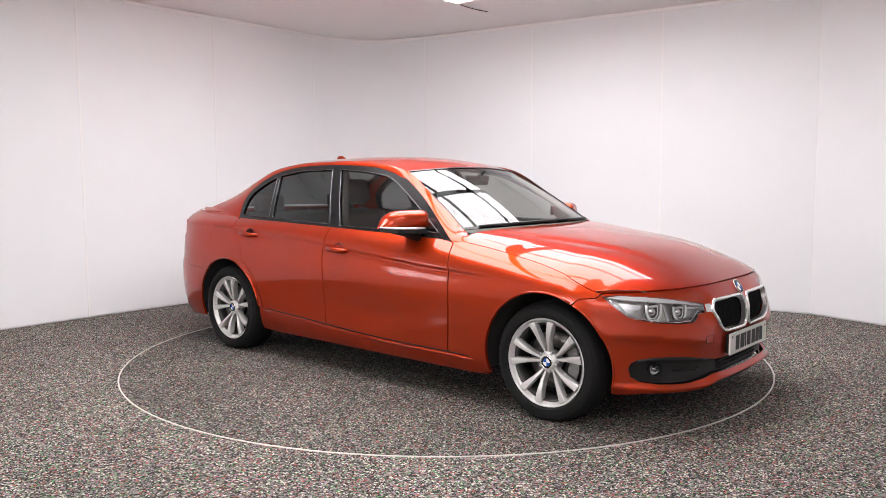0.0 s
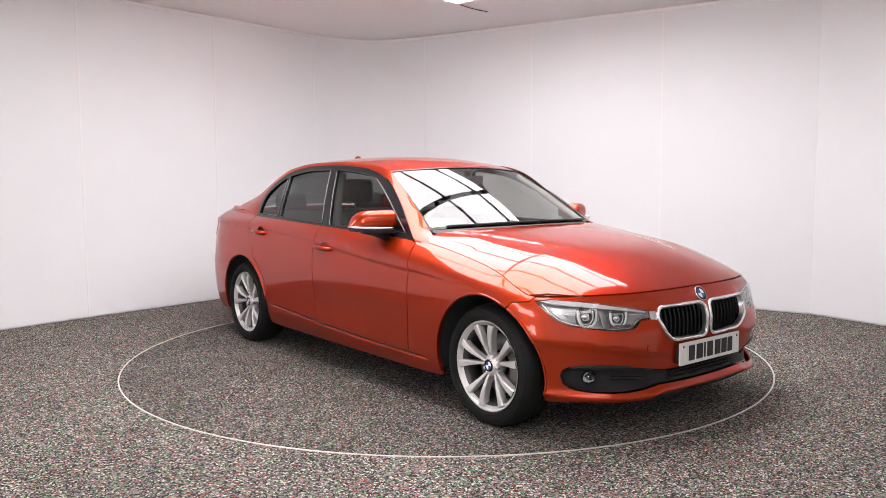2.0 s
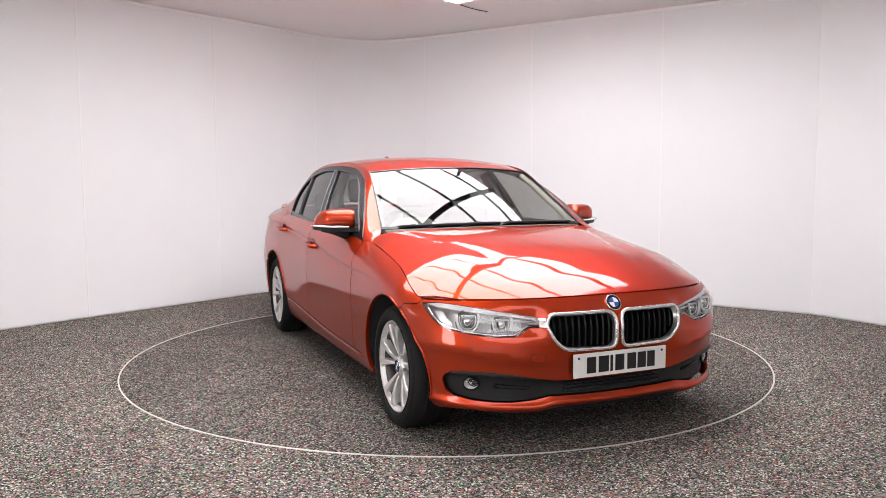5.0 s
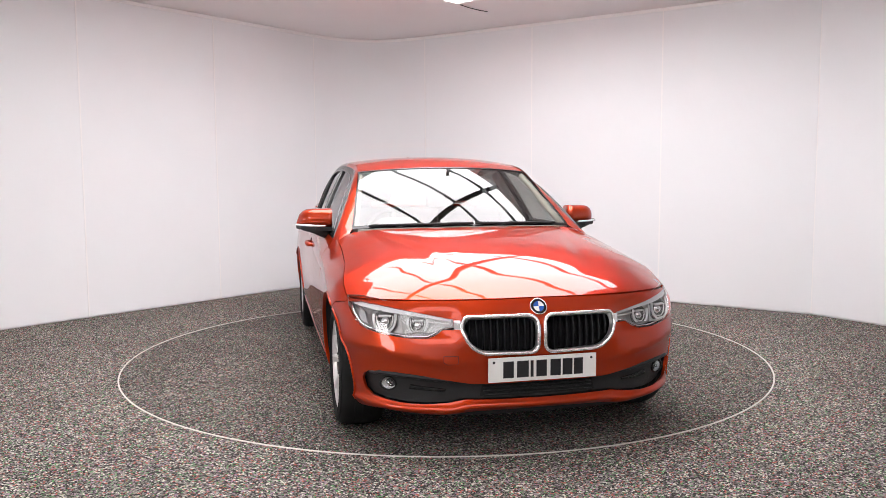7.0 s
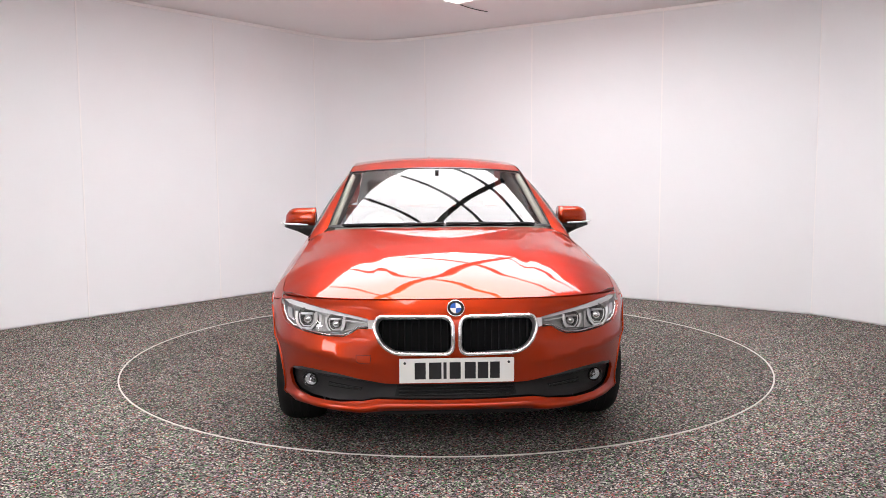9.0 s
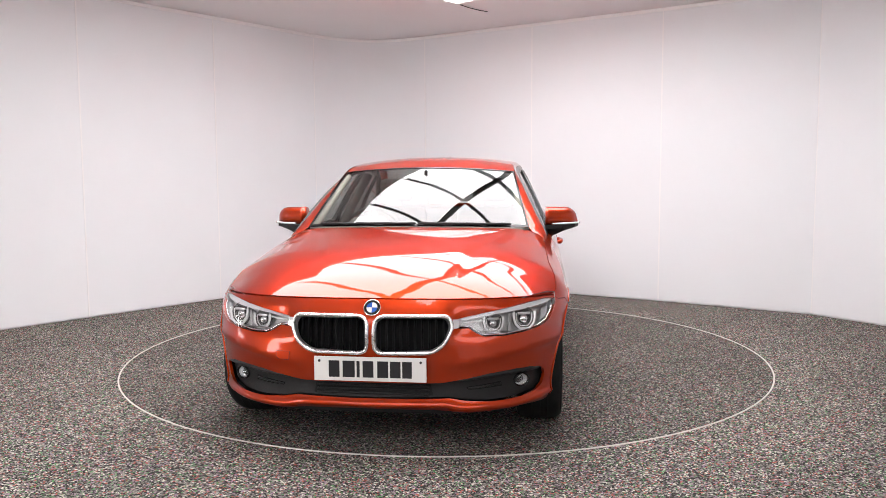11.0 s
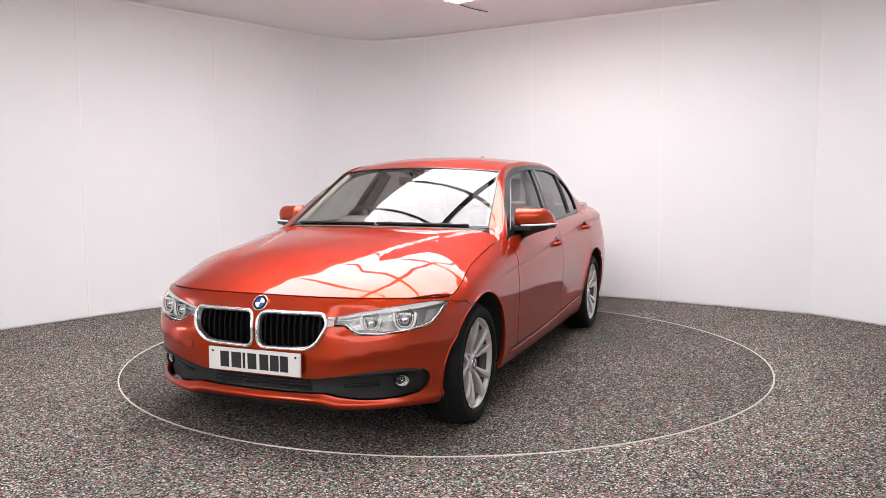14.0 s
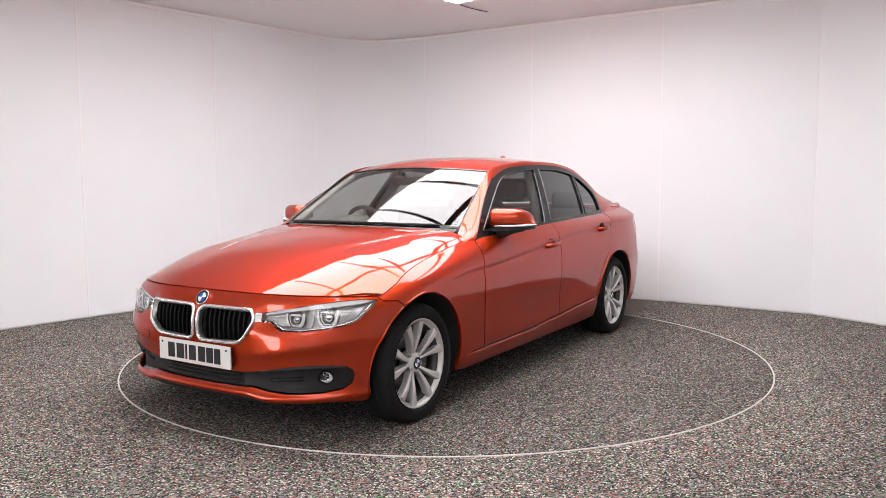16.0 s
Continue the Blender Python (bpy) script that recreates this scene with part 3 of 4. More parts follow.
def rear_screen(y_rel, p):
    q = y_rel * y_rel
    a = Vector((-1.90 + 0.06 * q, 0.65 * y_rel, 1.050 - 0.02 * q))
    b = Vector((-1.19 + 0.03 * q, 0.560 * y_rel, 1.386 - 0.055 * q))
    return a.lerp(b, p) + Vector((-0.4, 0, 0.9)) * 0.03 * 4 * p * (1 - p) * (1 - q)


# ---------------- the car's outlines ----------------
LAMP = [(0.838, 0.686), (0.79, 0.695), (0.72, 0.690), (0.66, 0.682), (0.60, 0.671), (0.50, 0.651), (0.400, 0.632), (0.400, 0.586), (0.445, 0.588), (0.480, 0.565), (0.515, 0.551), (0.60, 0.550), (0.70, 0.561), (0.77, 0.576), (0.806, 0.594), (0.830, 0.634)]
KIDNEY = rounded([(0.015, 0.477), (0.015, 0.646), (0.356, 0.648), (0.376, 0.600), (0.342, 0.524), (0.285, 0.482)], [0.045, 0.05, 0.045, 0.03, 0.035, 0.05], 7)
BAND = [(0.0, 0.338), (0.262, 0.339), (0.329, 0.342), (0.432, 0.360), (0.537, 0.377), (0.647, 0.386), (0.705, 0.388), (0.765, 0.382), (0.785, 0.362), (0.789, 0.335), (0.778, 0.292), (0.752, 0.268), (0.68, 0.253), (0.60, 0.248), (0.53, 0.248), (0.43, 0.256), (0.356, 0.270), (0.263, 0.268), (0.0, 0.264)]
TRIM_OUT = [(0.720, 0.912), (0.407, 1.148), (0.112, 1.302), (-0.069, 1.335), (-0.297, 1.356), (-0.538, 1.364), (-0.831, 1.357), (-1.054, 1.329), (-1.234, 1.271), (-1.385, 1.180), (-1.445, 1.092), (-1.454, 0.962), (-0.301, 0.938)]
PANE_FRONT = [(0.612, 0.952), (0.352, 1.118), (0.072, 1.264), (-0.095, 1.302), (-0.294, 1.323), (-0.428, 1.331), (-0.247, 0.962)]
PANE_REAR = [(-0.348, 0.968), (-0.512, 1.332), (-0.634, 1.330), (-0.828, 1.325), (-1.068, 1.292), (-1.007, 0.990)]
PANE_QUARTER = [(-1.042, 0.992), (-1.100, 1.280), (-1.204, 1.243), (-1.352, 1.158), (-1.402, 1.082), (-1.412, 1.002)]


def flowing(points, n=5):
    """A smooth line through points, open-ended."""
    out = []
    for i in range(len(points) - 1):
        p0, p1, p2, p3 = (Vector(points[max(i - 1, 0)]), Vector(points[i]), Vector(points[i + 1]), Vector(points[min(i + 2, len(points) - 1)]))
        for j in range(n):
            f = j / n
            out.append(tuple(0.5 * (2 * p1 + (p2 - p0) * f + (2 * p0 - 5 * p1 + 4 * p2 - p3) * f * f + (3 * p1 - p0 - 3 * p2 + p3) * f ** 3)))
    return out + [tuple(points[-1])]


def roundel(bm_r, parent, m, label):
    """A round badge: chrome rim with blue and white quarters."""
    base = part("badge", lathe([(0.0001, 0.0), (bm_r, 0.0), (bm_r, 0.004), (bm_r * 0.93, 0.006), (bm_r * 0.9, 0.004), (0.0001, 0.004)], 32, "z"), CHROME, parent, label, at=m)
    part("ring", lathe([(bm_r * 0.62, 0.004), (bm_r * 0.90, 0.004), (bm_r * 0.90, 0.0052), (bm_r * 0.62, 0.0052)], 32, "z", closed=True), GLOSS, base)
    for q in range(4):
        bm = bmesh.new()
        c0 = bm.verts.new((0, 0, 0.0045))
        arc = [bm.verts.new((bm_r * 0.62 * math.cos(radians(90 * q + 90 * i / 8)), bm_r * 0.62 * math.sin(radians(90 * q + 90 * i / 8)), 0.0045)) for i in range(9)]
        f = bm.faces.new([c0] + arc)
        r = bmesh.ops.extrude_face_region(bm, geom=[f])
        for g in r["geom"]:
            if isinstance(g, bmesh.types.BMVert):
                g.co.z += 0.001
        bmesh.ops.recalc_face_normals(bm, faces=bm.faces)
        part("quarter", bm, WHITE if q % 2 == 0 else BLUE, base, smooth=False)
    return base


def frame_ring(outline, surf, width, lift, depth):
    """A raised frame along a closed outline on a surface."""
    c = Vector((sum(p[0] for p in outline) / len(outline), sum(p[1] for p in outline) / len(outline)))
    inner = [tuple(c + (Vector(p) - c) * (1 - width / max((Vector(p) - c).length, 1e-3))) for p in outline]
    return patch(outline, surf, 0.012, [inner], flange=depth, lift=lift)


def wheel_part(parent, x, side):
    """A tyre on a ten-spoke alloy rim; side is -1 on the right."""
    face = 0.868 if x > 0 else 0.878
    w = part("wheel", lathe([(0.194, -0.20), (0.227, -0.205), (0.230, -0.17), (0.208, -0.15), (0.205, -0.03), (0.220, -0.018), (0.232, -0.012), (0.236, -0.004), (0.234, 0.0), (0.228, -0.001), (0.222, -0.010), (0.214, -0.030), (0.198, -0.05), (0.196, -0.15), (0.194, -0.17)], 64, "y", closed=True), ALLOY, parent, "silver ten-spoke alloy wheel")
    tyre = lathe([(0.229, -0.014), (0.234, -0.003), (0.240, 0.005), (0.252, 0.011), (0.270, 0.0125), (0.286, 0.009), (0.299, -0.001), (0.308, -0.016), (0.3135, -0.036), (0.3155, -0.055), (0.316, -0.10), (0.3155, -0.15), (0.3125, -0.175), (0.300, -0.205), (0.280, -0.217), (0.255, -0.214), (0.229, -0.200)], 96, "y", closed=True)
    for v in tyre.verts:
        if v.co.z < -0.3105:
            v.co.z = -0.3105
            v.co.y += 0.006 if v.co.y > -0.1 else -0.006
    part("tyre", tyre, RUBBER, w, "black road tyre")
    for q in (0.246, 0.259, 0.290):
        part("sidewall_ridge", lathe([(q - 0.003, 0.004), (q - 0.001, 0.0135 if q < 0.28 else 0.0092), (q + 0.001, 0.0135 if q < 0.28 else 0.0092), (q + 0.003, 0.002)], 72, "y", closed=True), RUBBER, w)
    for g in (-0.062, -0.10, -0.138):
        part("tread_groove", lathe([(0.312, g - 0.004), (0.3168, g - 0.004), (0.3168, g + 0.004), (0.312, g + 0.004)], 72, "y", closed=True), DARK, w)
    part("barrel", lathe([(0.2065, -0.022), (0.1955, -0.052), (0.1925, -0.165), (0.1945, -0.165), (0.1975, -0.052), (0.2085, -0.022)], 48, "y", closed=True), BARREL, w)
    for k in range(5):
        for s in (-1, 1):
            a0, a1 = radians(72 * k + 81.5 + 10 * s), radians(72 * k + 81.5 + 16 * s)
            bm = bmesh.new()
            rows = []
            for i in range(11):
                t = i / 10
                r = 0.046 + 0.172 * t
                a = a0 + (a1 - a0) * t
                half = 0.0062 + 0.0150 * t ** 1.25
                y = -0.034 + 0.032 * math.sin(t * 1.7)
                d = Vector((math.cos(a), 0, math.sin(a)))
                n = Vector((-math.sin(a), 0, math.cos(a)))
                # face plane tilted towards the gap of the pair, with chamfered edges
                sec = [(-half, -0.040), (-half, -0.006), (-half * 0.78, -0.0005), (0.0, 0.0005), (half * 0.78, -0.0005), (half, -0.006), (half, -0.040)]
                rows.append([bm.verts.new(d * r + n * h + Vector((0, y + e - 0.06 * s * h, 0))) for h, e in sec])
            for a, b in zip(rows, rows[1:]):
                for j in range(6):
                    bm.faces.new((a[j], a[j + 1], b[j + 1], b[j]))
            bmesh.ops.recalc_face_normals(bm, faces=bm.faces)
            part("spoke", bm, ALLOY, w, smooth=False)
    part("hub", lathe([(0.0001, -0.02), (0.034, -0.020), (0.038, -0.024), (0.052, -0.032), (0.058, -0.045), (0.058, -0.09), (0.0001, -0.09)], 40, "y"), ALLOY, w)
    for k in range(5):
        a = radians(72 * k + 81.5 + 36)
        bm = lathe([(0.0001, 0.0), (0.0075, 0.0), (0.0085, -0.002), (0.0085, -0.02), (0.0001, -0.02)], 6, "y")
        part("bolt", bm, SATIN, w, at=pose(0.052 * math.cos(a), -0.024, 0.052 * math.sin(a)))
    part("brake_disc", lathe([(0.07, -0.10), (0.155, -0.10), (0.155, -0.122), (0.07, -0.122)], 48, "y", closed=True), ROTOR, w, "steel brake disc")
    part("backing_plate", lathe([(0.0001, -0.14), (0.2, -0.14), (0.2, -0.145), (0.0001, -0.145)], 48, "y"), LINER, w)
    cal = bmesh.new()
    for i in range(8):
        add_box(cal, (0.105, -0.128, -0.012), (0.168, -0.068, 0.012), 0.004, pose(0, 0, 0, 0, -(8 * i - 30) + (180 if x > 0 else 0), 0))
    part("brake_caliper", cal, ROTOR, w, "grey brake caliper")
    roundel(0.034, w, pose(0, -0.0205, 0, -90, 0, 0), "blue and white hub badge")
    w.matrix_basis = pose(x, face * side, HUB_Z) @ (pose(0, 0, 0) if side > 0 else pose(0, 0, 0, 0, 0, 180))
    return w


def build_car():
    car = new("car")
    tagged(car, "orange-red metallic four-door saloon car on the turntable", "car")

    # front bumper with openings for lamps, grilles and the lower band
    top = [(S, top_z(S) - 0.003) for S in [0.83 * i / 20 for i in range(21)]]
    corner = [(girth_x(1.70, 0.672), 0.676), (girth_x(1.62, 0.668), 0.668)]
    a_f = math.degrees(math.acos((1.585 - AXLE) / R_ARCH))
    arc = on_side(arch(AXLE, R_ARCH, a_f, -18, 18))
    low = [(girth_x(1.78, 0.19), 0.192), (girth_y(0.70, 0.21), 0.206), (girth_y(0.45, 0.2), 0.196), (girth_y(0.30, 0.2), 0.212), (0.0, 0.215)]
    half = top[1:] + corner + arc + low[:-1]
    outline = [top[0]] + half + [low[-1]] + neg(half[::-1])
    lamp, kid, band = on_nose(LAMP), on_nose(KIDNEY), on_nose(BAND)
    full_band = band + neg(band[1:-1][::-1])
    feature = []
    for sg in (-1, 1):
        st = [0.012 + 0.98 * i / 56 for i in range(57)]
        feature += [[(sg * S, lip_z(S) + dz) for S in st] for dz in (0.0, 0.011)]
        feature += [[(sg * S, brow_z(S) + dz) for S in st[6:]] for dz in (0.0, -0.012)]
    bm = patch(outline, belt, 0.022, [lamp, neg(lamp), kid, neg(kid), full_band], 0.014, lines=feature)
    bumper = part("front_bumper", bm, PAINT, car, "painted front bumper")
    lip = [(girth_y(0.62, 0.2), 0.205), (girth_y(0.45, 0.2), 0.198), (girth_y(0.30, 0.2), 0.214), (0, 0.217)]
    lo2 = [(0, 0.190), (girth_y(0.35, 0.18), 0.188), (girth_y(0.60, 0.18), 0.194)]
    part("splitter", patch(lip[:-1] + [lip[-1]] + neg(lip[:-1][::-1]) + neg(lo2[::-1][:-1]) + lo2, lambda s, z: belt(s, z) - Vector((0.012, 0, 0)), 0.03, flange=0.02), PLASTIC, bumper, "black lower splitter")
    TOW = [(0.392, 0.436), (0.388, 0.474), (0.455, 0.474), (0.455, 0.446), (0.440, 0.436)]
    part("tow_gap", tube([nose(-y, z) + Vector((0.0006, 0, 0)) for y, z in resample(TOW, 0.01)], 0.0014, 5, True), DARK, bumper)
    part("tow_cover", patch(neg(rounded(on_nose(TOW), 0.004)), belt, 0.02, flange=0.004, lift=0.0012), PAINT, bumper)

    # black lower band with intake slats and fog lamps
    def deep(s, z):
        return belt(s, z) - Vector((0.030, 0.0, 0.0)) - Vector((0, belt(s, z).y * 0.022, 0))
    part("lower_grille_band", patch(full_band, deep, 0.03, flange=0.03), PLASTIC, bumper, "matt black lower bumper band")
    # dark sheet added behind the band so no lit floor shows through
    back = on_nose([(0.0, 0.372), (0.50, 0.385), (0.79, 0.400), (0.80, 0.262), (0.50, 0.238), (0.0, 0.246)])
    part("grille_blackout", patch(back + neg(back[1:-1][::-1]), lambda s, z: belt(s, 0.33) + Vector((-0.062, -0.07 * belt(s, 0.33).y, z - 0.33)), 0.04, flange=0.0), DARK, bumper)
    for z in (0.281, 0.300, 0.318):
        pts = [deep(math.copysign(girth_y(abs(y), z), y), z) + Vector((0.010, 0, 0)) for y in [-0.27 + 0.54 * i / 12 for i in range(13)]]
        part("intake_slat", tube(pts, 0.0055, 6, flat=0.6), PLASTIC, bumper)
    # no hole is cut: the intake's shade is a dark patch on the band
    opening = on_nose([(0.0, 0.330), (0.275, 0.331), (0.288, 0.275), (0.0, 0.271)])
    part("intake_shade", patch(opening + neg(opening[1:-1][::-1]), deep, 0.03, flange=0.01, lift=0.001), DARK, bumper)
    for sgn in (-1, 1):
        slot = on_nose([(0.44, 0.312), (0.60, 0.330), (0.605, 0.306), (0.45, 0.298)])
        part("air_slot", patch([(a * sgn, b) for a, b in slot], deep, 0.03, flange=0.004, lift=0.0015), GLOSS, bumper)
        ledge = [belt(sgn * girth_y(y, z), z) + Vector((-0.004, 0, 0.0)) for y, z in ((0.40, 0.350), (0.47, 0.361), (0.537, 0.371), (0.60, 0.377), (0.66, 0.381), (0.72, 0.381), (0.762, 0.374))]
        part("brow_ledge", tube(ledge, [0.003, 0.008, 0.011, 0.012, 0.012, 0.011, 0.005], 8), PLASTIC, bumper, "matt black ledge over the fog lamp")
        bar = [deep(sgn * girth_y(y, z), z) + Vector((0.004, 0, 0)) for y, z in ((0.45, 0.305), (0.52, 0.311), (0.60, 0.318))]
        part("slot_bar", tube(bar, 0.0045, 6), PLASTIC, bumper)
        p = deep(sgn * girth_y(0.696, 0.326), 0.326)
        m = Matrix.Translation(p + Vector((0.012, 0, 0))) @ pose(0, 0, 0, 0, 90, 24 * sgn)
        fog = part("fog_lamp", lathe([(0.032, -0.03), (0.047, 0.0), (0.047, 0.010), (0.041, 0.012), (0.039, 0.0), (0.028, -0.025)], 32, "z", closed=True), GLOSS, bumper, "round fog lamp with black bezel", at=m @ Matrix.Diagonal((0.70, 0.86, 0.8, 1)))
        # white colour carries the bright reflection of the chrome bowl
        part("reflector", lathe([(0.0001, -0.02), (0.02, -0.018), (0.038, -0.002), (0.039, -0.004), (0.0001, -0.026)], 24, "z"), LAMPWHITE, fog, "fog lamp bowl with its reflected light put in as white")
        part("bulb_shade", lathe([(0.0001, 0.004), (0.010, 0.002), (0.013, -0.016), (0.0001, -0.016)], 16, "z"), CHROME, fog)
        part("lens", lathe([(0.0001, 0.012), (0.02, 0.0105), (0.040, 0.006), (0.040, 0.005), (0.0001, 0.009)], 24, "z"), LENS, fog)

    # twin grilles: chrome surround, upright slats, plain sheet of cavity shade behind
    for sgn in (-1, 1):
        k = [(a * sgn, b) for a, b in kid]
        g = part("grille", frame_ring([(y * sgn, z) for y, z in KIDNEY], nose, 0.010, 0.006, 0.022), SATIN, bumper, "chrome-framed black twin grille")
        part("surround", tube([nose(y * sgn, z) + Vector((0.008, 0, 0)) for y, z in resample(KIDNEY, 0.012)], 0.0085, 10, True), BRIGHT, g, "bright polished grille surround")
        part("mesh", patch(k, lambda s, z: belt(s, z) - Vector((0.065, 0, 0)), 0.04, flange=0), DARK, g)
        for i in range(11):
            y = 0.036 + 0.0328 * i
            z0 = 0.486 + max(0.0, y - 0.20) * 0.10 + max(0.0, y - 0.28) * 0.8
            col = [belt(sgn * girth_y(y, z), z) for z in [z0 + (0.640 - z0) * j / 6 for j in range(7)]]
            bm = bmesh.new()
            rows = [[bm.verts.new(p + Vector((-0.006, -0.0045, 0))), bm.verts.new(p + Vector((0.0, 0, 0))), bm.verts.new(p + Vector((-0.006, 0.0045, 0))), bm.verts.new(p + Vector((-0.05, 0.0, 0)))] for p in col]
            for a, b in zip(rows, rows[1:]):
                for j in range(4):
                    bm.faces.new((a[j], a[(j + 1) % 4], b[(j + 1) % 4], b[j]))
            bmesh.ops.recalc_face_normals(bm, faces=bm.faces)
            part("slat", bm, SLAT, g, smooth=False, at=pose(-0.020, 0, 0))
        link = on_nose([(0.372, 0.630), (0.398, 0.628), (0.398, 0.590), (0.366, 0.588)])
        part("grille_link", patch([(a * sgn, b) for a, b in link], belt, 0.02, flange=0.01, lift=0.004), CHROME, bumper)

    # headlamps
    for sgn in (-1, 1):
        o = [(a * sgn, b) for a, b in lamp]
        hl = part("headlight", patch(o, lambda s, z: belt(s, z) - Vector((0.05, belt(s, z).y * 0.04, 0)), 0.03, flange=-0.045), LAMPGREY, car, "clear twin-ring headlight unit")
        part("lens", patch(o, belt, 0.03, flange=0.006, lift=0.001), LENS, hl)
        def set_back(y, z, d):
            p = belt(sgn * girth_y(y, z), z)
            return p - Vector((d, p.y * d * 0.5, 0))
        def strip(points, d):
            return patch([(a * sgn, b) for a, b in on_nose(points)], lambda a, b: belt(a, b) - Vector((d, belt(a, b).y * d * 0.5, 0)), 0.03, flange=0.008)
        part("brow_strip", strip([(0.41, 0.628), (0.50, 0.646), (0.60, 0.666), (0.66, 0.677), (0.72, 0.685), (0.79, 0.690), (0.826, 0.683), (0.80, 0.674), (0.74, 0.666), (0.66, 0.656), (0.58, 0.646), (0.50, 0.635), (0.41, 0.620)], 0.010), LAMPWHITE, hl, "white brow light strip")
        low_line = [set_back(y, z, 0.012) for y, z in ((0.41, 0.592), (0.450, 0.594), (0.487, 0.571), (0.520, 0.557), (0.60, 0.556), (0.70, 0.567), (0.765, 0.582), (0.798, 0.599), (0.820, 0.636), (0.828, 0.676))]
        part("lower_strip", tube(low_line, 0.0042, 6), CHROME, hl)
        part("inner_blade", tube([set_back(y, z, 0.018) for y, z in ((0.42, 0.611), (0.47, 0.614), (0.52, 0.620))], [0.003, 0.005, 0.004], 6), LAMPWHITE, hl)
        part("divider", strip([(0.628, 0.562), (0.636, 0.562), (0.644, 0.640), (0.632, 0.640)], 0.03), LAMPGREY, hl)
        part("side_marker", strip([(0.772, 0.600), (0.800, 0.612), (0.808, 0.655), (0.780, 0.652)], 0.02), SATIN, hl)
        for y, z, r in ((0.560, 0.600, 0.044), (0.702, 0.613, 0.050)):
            p = set_back(y, z, 0.030)
            m = Matrix.Translation(p) @ pose(0, 0, 0, 0, 84, 16 * sgn)
            u = [(-0.72, 1.0), (-0.15, 1.02), (0.45, 0.86), (0.88, 0.45), (0.88, -0.45), (0.45, -0.86), (-0.15, -1.02), (-0.72, -1.0)]
            ring = part("halo_ring", tube([(r * a, r * b, 0.012) for a, b in u], r * 0.13, 6), LAMPWHITE, hl, "angular u-shaped ring light", at=m)
            part("halo_inner", tube([(r * a * 0.74, r * b * 0.74, 0.004) for a, b in u], r * 0.06, 6), LAMPWHITE, ring)
            part("projector", lathe([(0.0001, 0.010), (r * 0.28, 0.007), (r * 0.48, -0.006), (r * 0.52, -0.02), (0.0001, -0.02)], 24, "z"), CHROME, ring)
            part("bowl", lathe([(r * 0.54, -0.020), (r * 1.10, -0.002), (r * 1.14, -0.004), (r * 0.58, -0.028)], 32, "z", closed=True), GREYTRIM, ring)
            part("shutter", box((-r * 0.62, -r * 0.58, -0.004), (-r * 0.40, r * 0.58, 0.010), 0.002), SATIN, ring)

    # bonnet
    edge = []
    for i in range(61):
        S = 1.82 * i / 60
        p = belt(S, top_z(S))
        edge.append((p.x - (0.004 if S < 0.8 else 0.0), max(0.0, p.y - 0.004)))
    edge = [(min(x, 2.026), y) for x, y in edge if y > 0.03]
    back = [(0.79, 0.755), (0.80, 0.70), (0.865, 0.50), (0.905, 0.30)]
    right = [(2.026, 0.0)] + edge + back + [(0.925, 0.0)]
    outline = [(x, -y) for x, y in right] + [(x, y) for x, y in right[1:-1][::-1]]
    ridges = [[(0.74 + 1.24 * i / 110, sg * f(0.74 + 1.24 * i / 110)) for i in range(111)] for f in (ridge_in, ridge_foot, ridge_out) for sg in (-1, 1)]
    part("bonnet", patch(outline, hood, 0.021, flange=0.015, lines=ridges), PAINT, car, "long painted bonnet with sculpted ridges")
    scut = [(0.92, 0.0), (0.90, 0.30), (0.86, 0.50), (0.795, 0.70), (0.775, 0.755), (0.66, 0.73), (0.70, 0.60), (0.86, 0.0)]
    part("scuttle", patch([(x, -y) for x, y in scut] + [(x, y) for x, y in scut[1:-1][::-1]], lambda x, y: Vector((x, y, 0.965 - 0.03 * (y / 0.75) ** 2)), 0.05, flange=0.02), PLASTIC, car, "black plastic scuttle panel")
    p = Vector((2.073, 0, 0.679))
    roundel(0.041, car, Matrix.Translation(p) @ pose(0, 0, 0, 0, 58, 0) @ pose(0, 0, 0, 0, 0, 90), "blue and white round bonnet badge")

    # flanks
    d_f, b_s = 0.756, -0.312
    stations = [1.45 + 3.0 * i / 180 for i in range(181)]
    flank_lines = [[(-S, crease_line(S) + dz) for S in stations] for dz in (0.022, 0.009, 0.0, -0.008, -0.020, -0.036)]
    top_line = lambda x0, x1, n, dz=0.0: [(x0 + (x1 - x0) * i / n, top_z(2.65 - (x0 + (x1 - x0) * i / n)) + dz) for i in range(n + 1)]
    fender = on_side([(d_f + 0.004, 0.20), (d_f + 0.004, sill_z(d_f)), (d_f + 0.020, 0.55), (d_f + 0.020, 0.75), (d_f - 0.013, 0.90)])
    fender += on_side([(0.705, top_z(1.945))]) + [(2.65 - x, z) for x, z in top_line(0.74, 1.5, 18)] + [(S, top_z(S)) for S in (1.1, 1.05, 1.0, 0.95, 0.9, 0.86, 0.838)]
    fender += [(girth_x(1.70, 0.676), 0.681), (girth_x(1.62, 0.672), 0.673)] + on_side(arch(AXLE, R_ARCH, a_f + 1, 197, 26))
    pair("front_wing", patch(neg(fender), belt, 0.018, flange=0.014, lines=flank_lines), PAINT, car, "painted front wing")
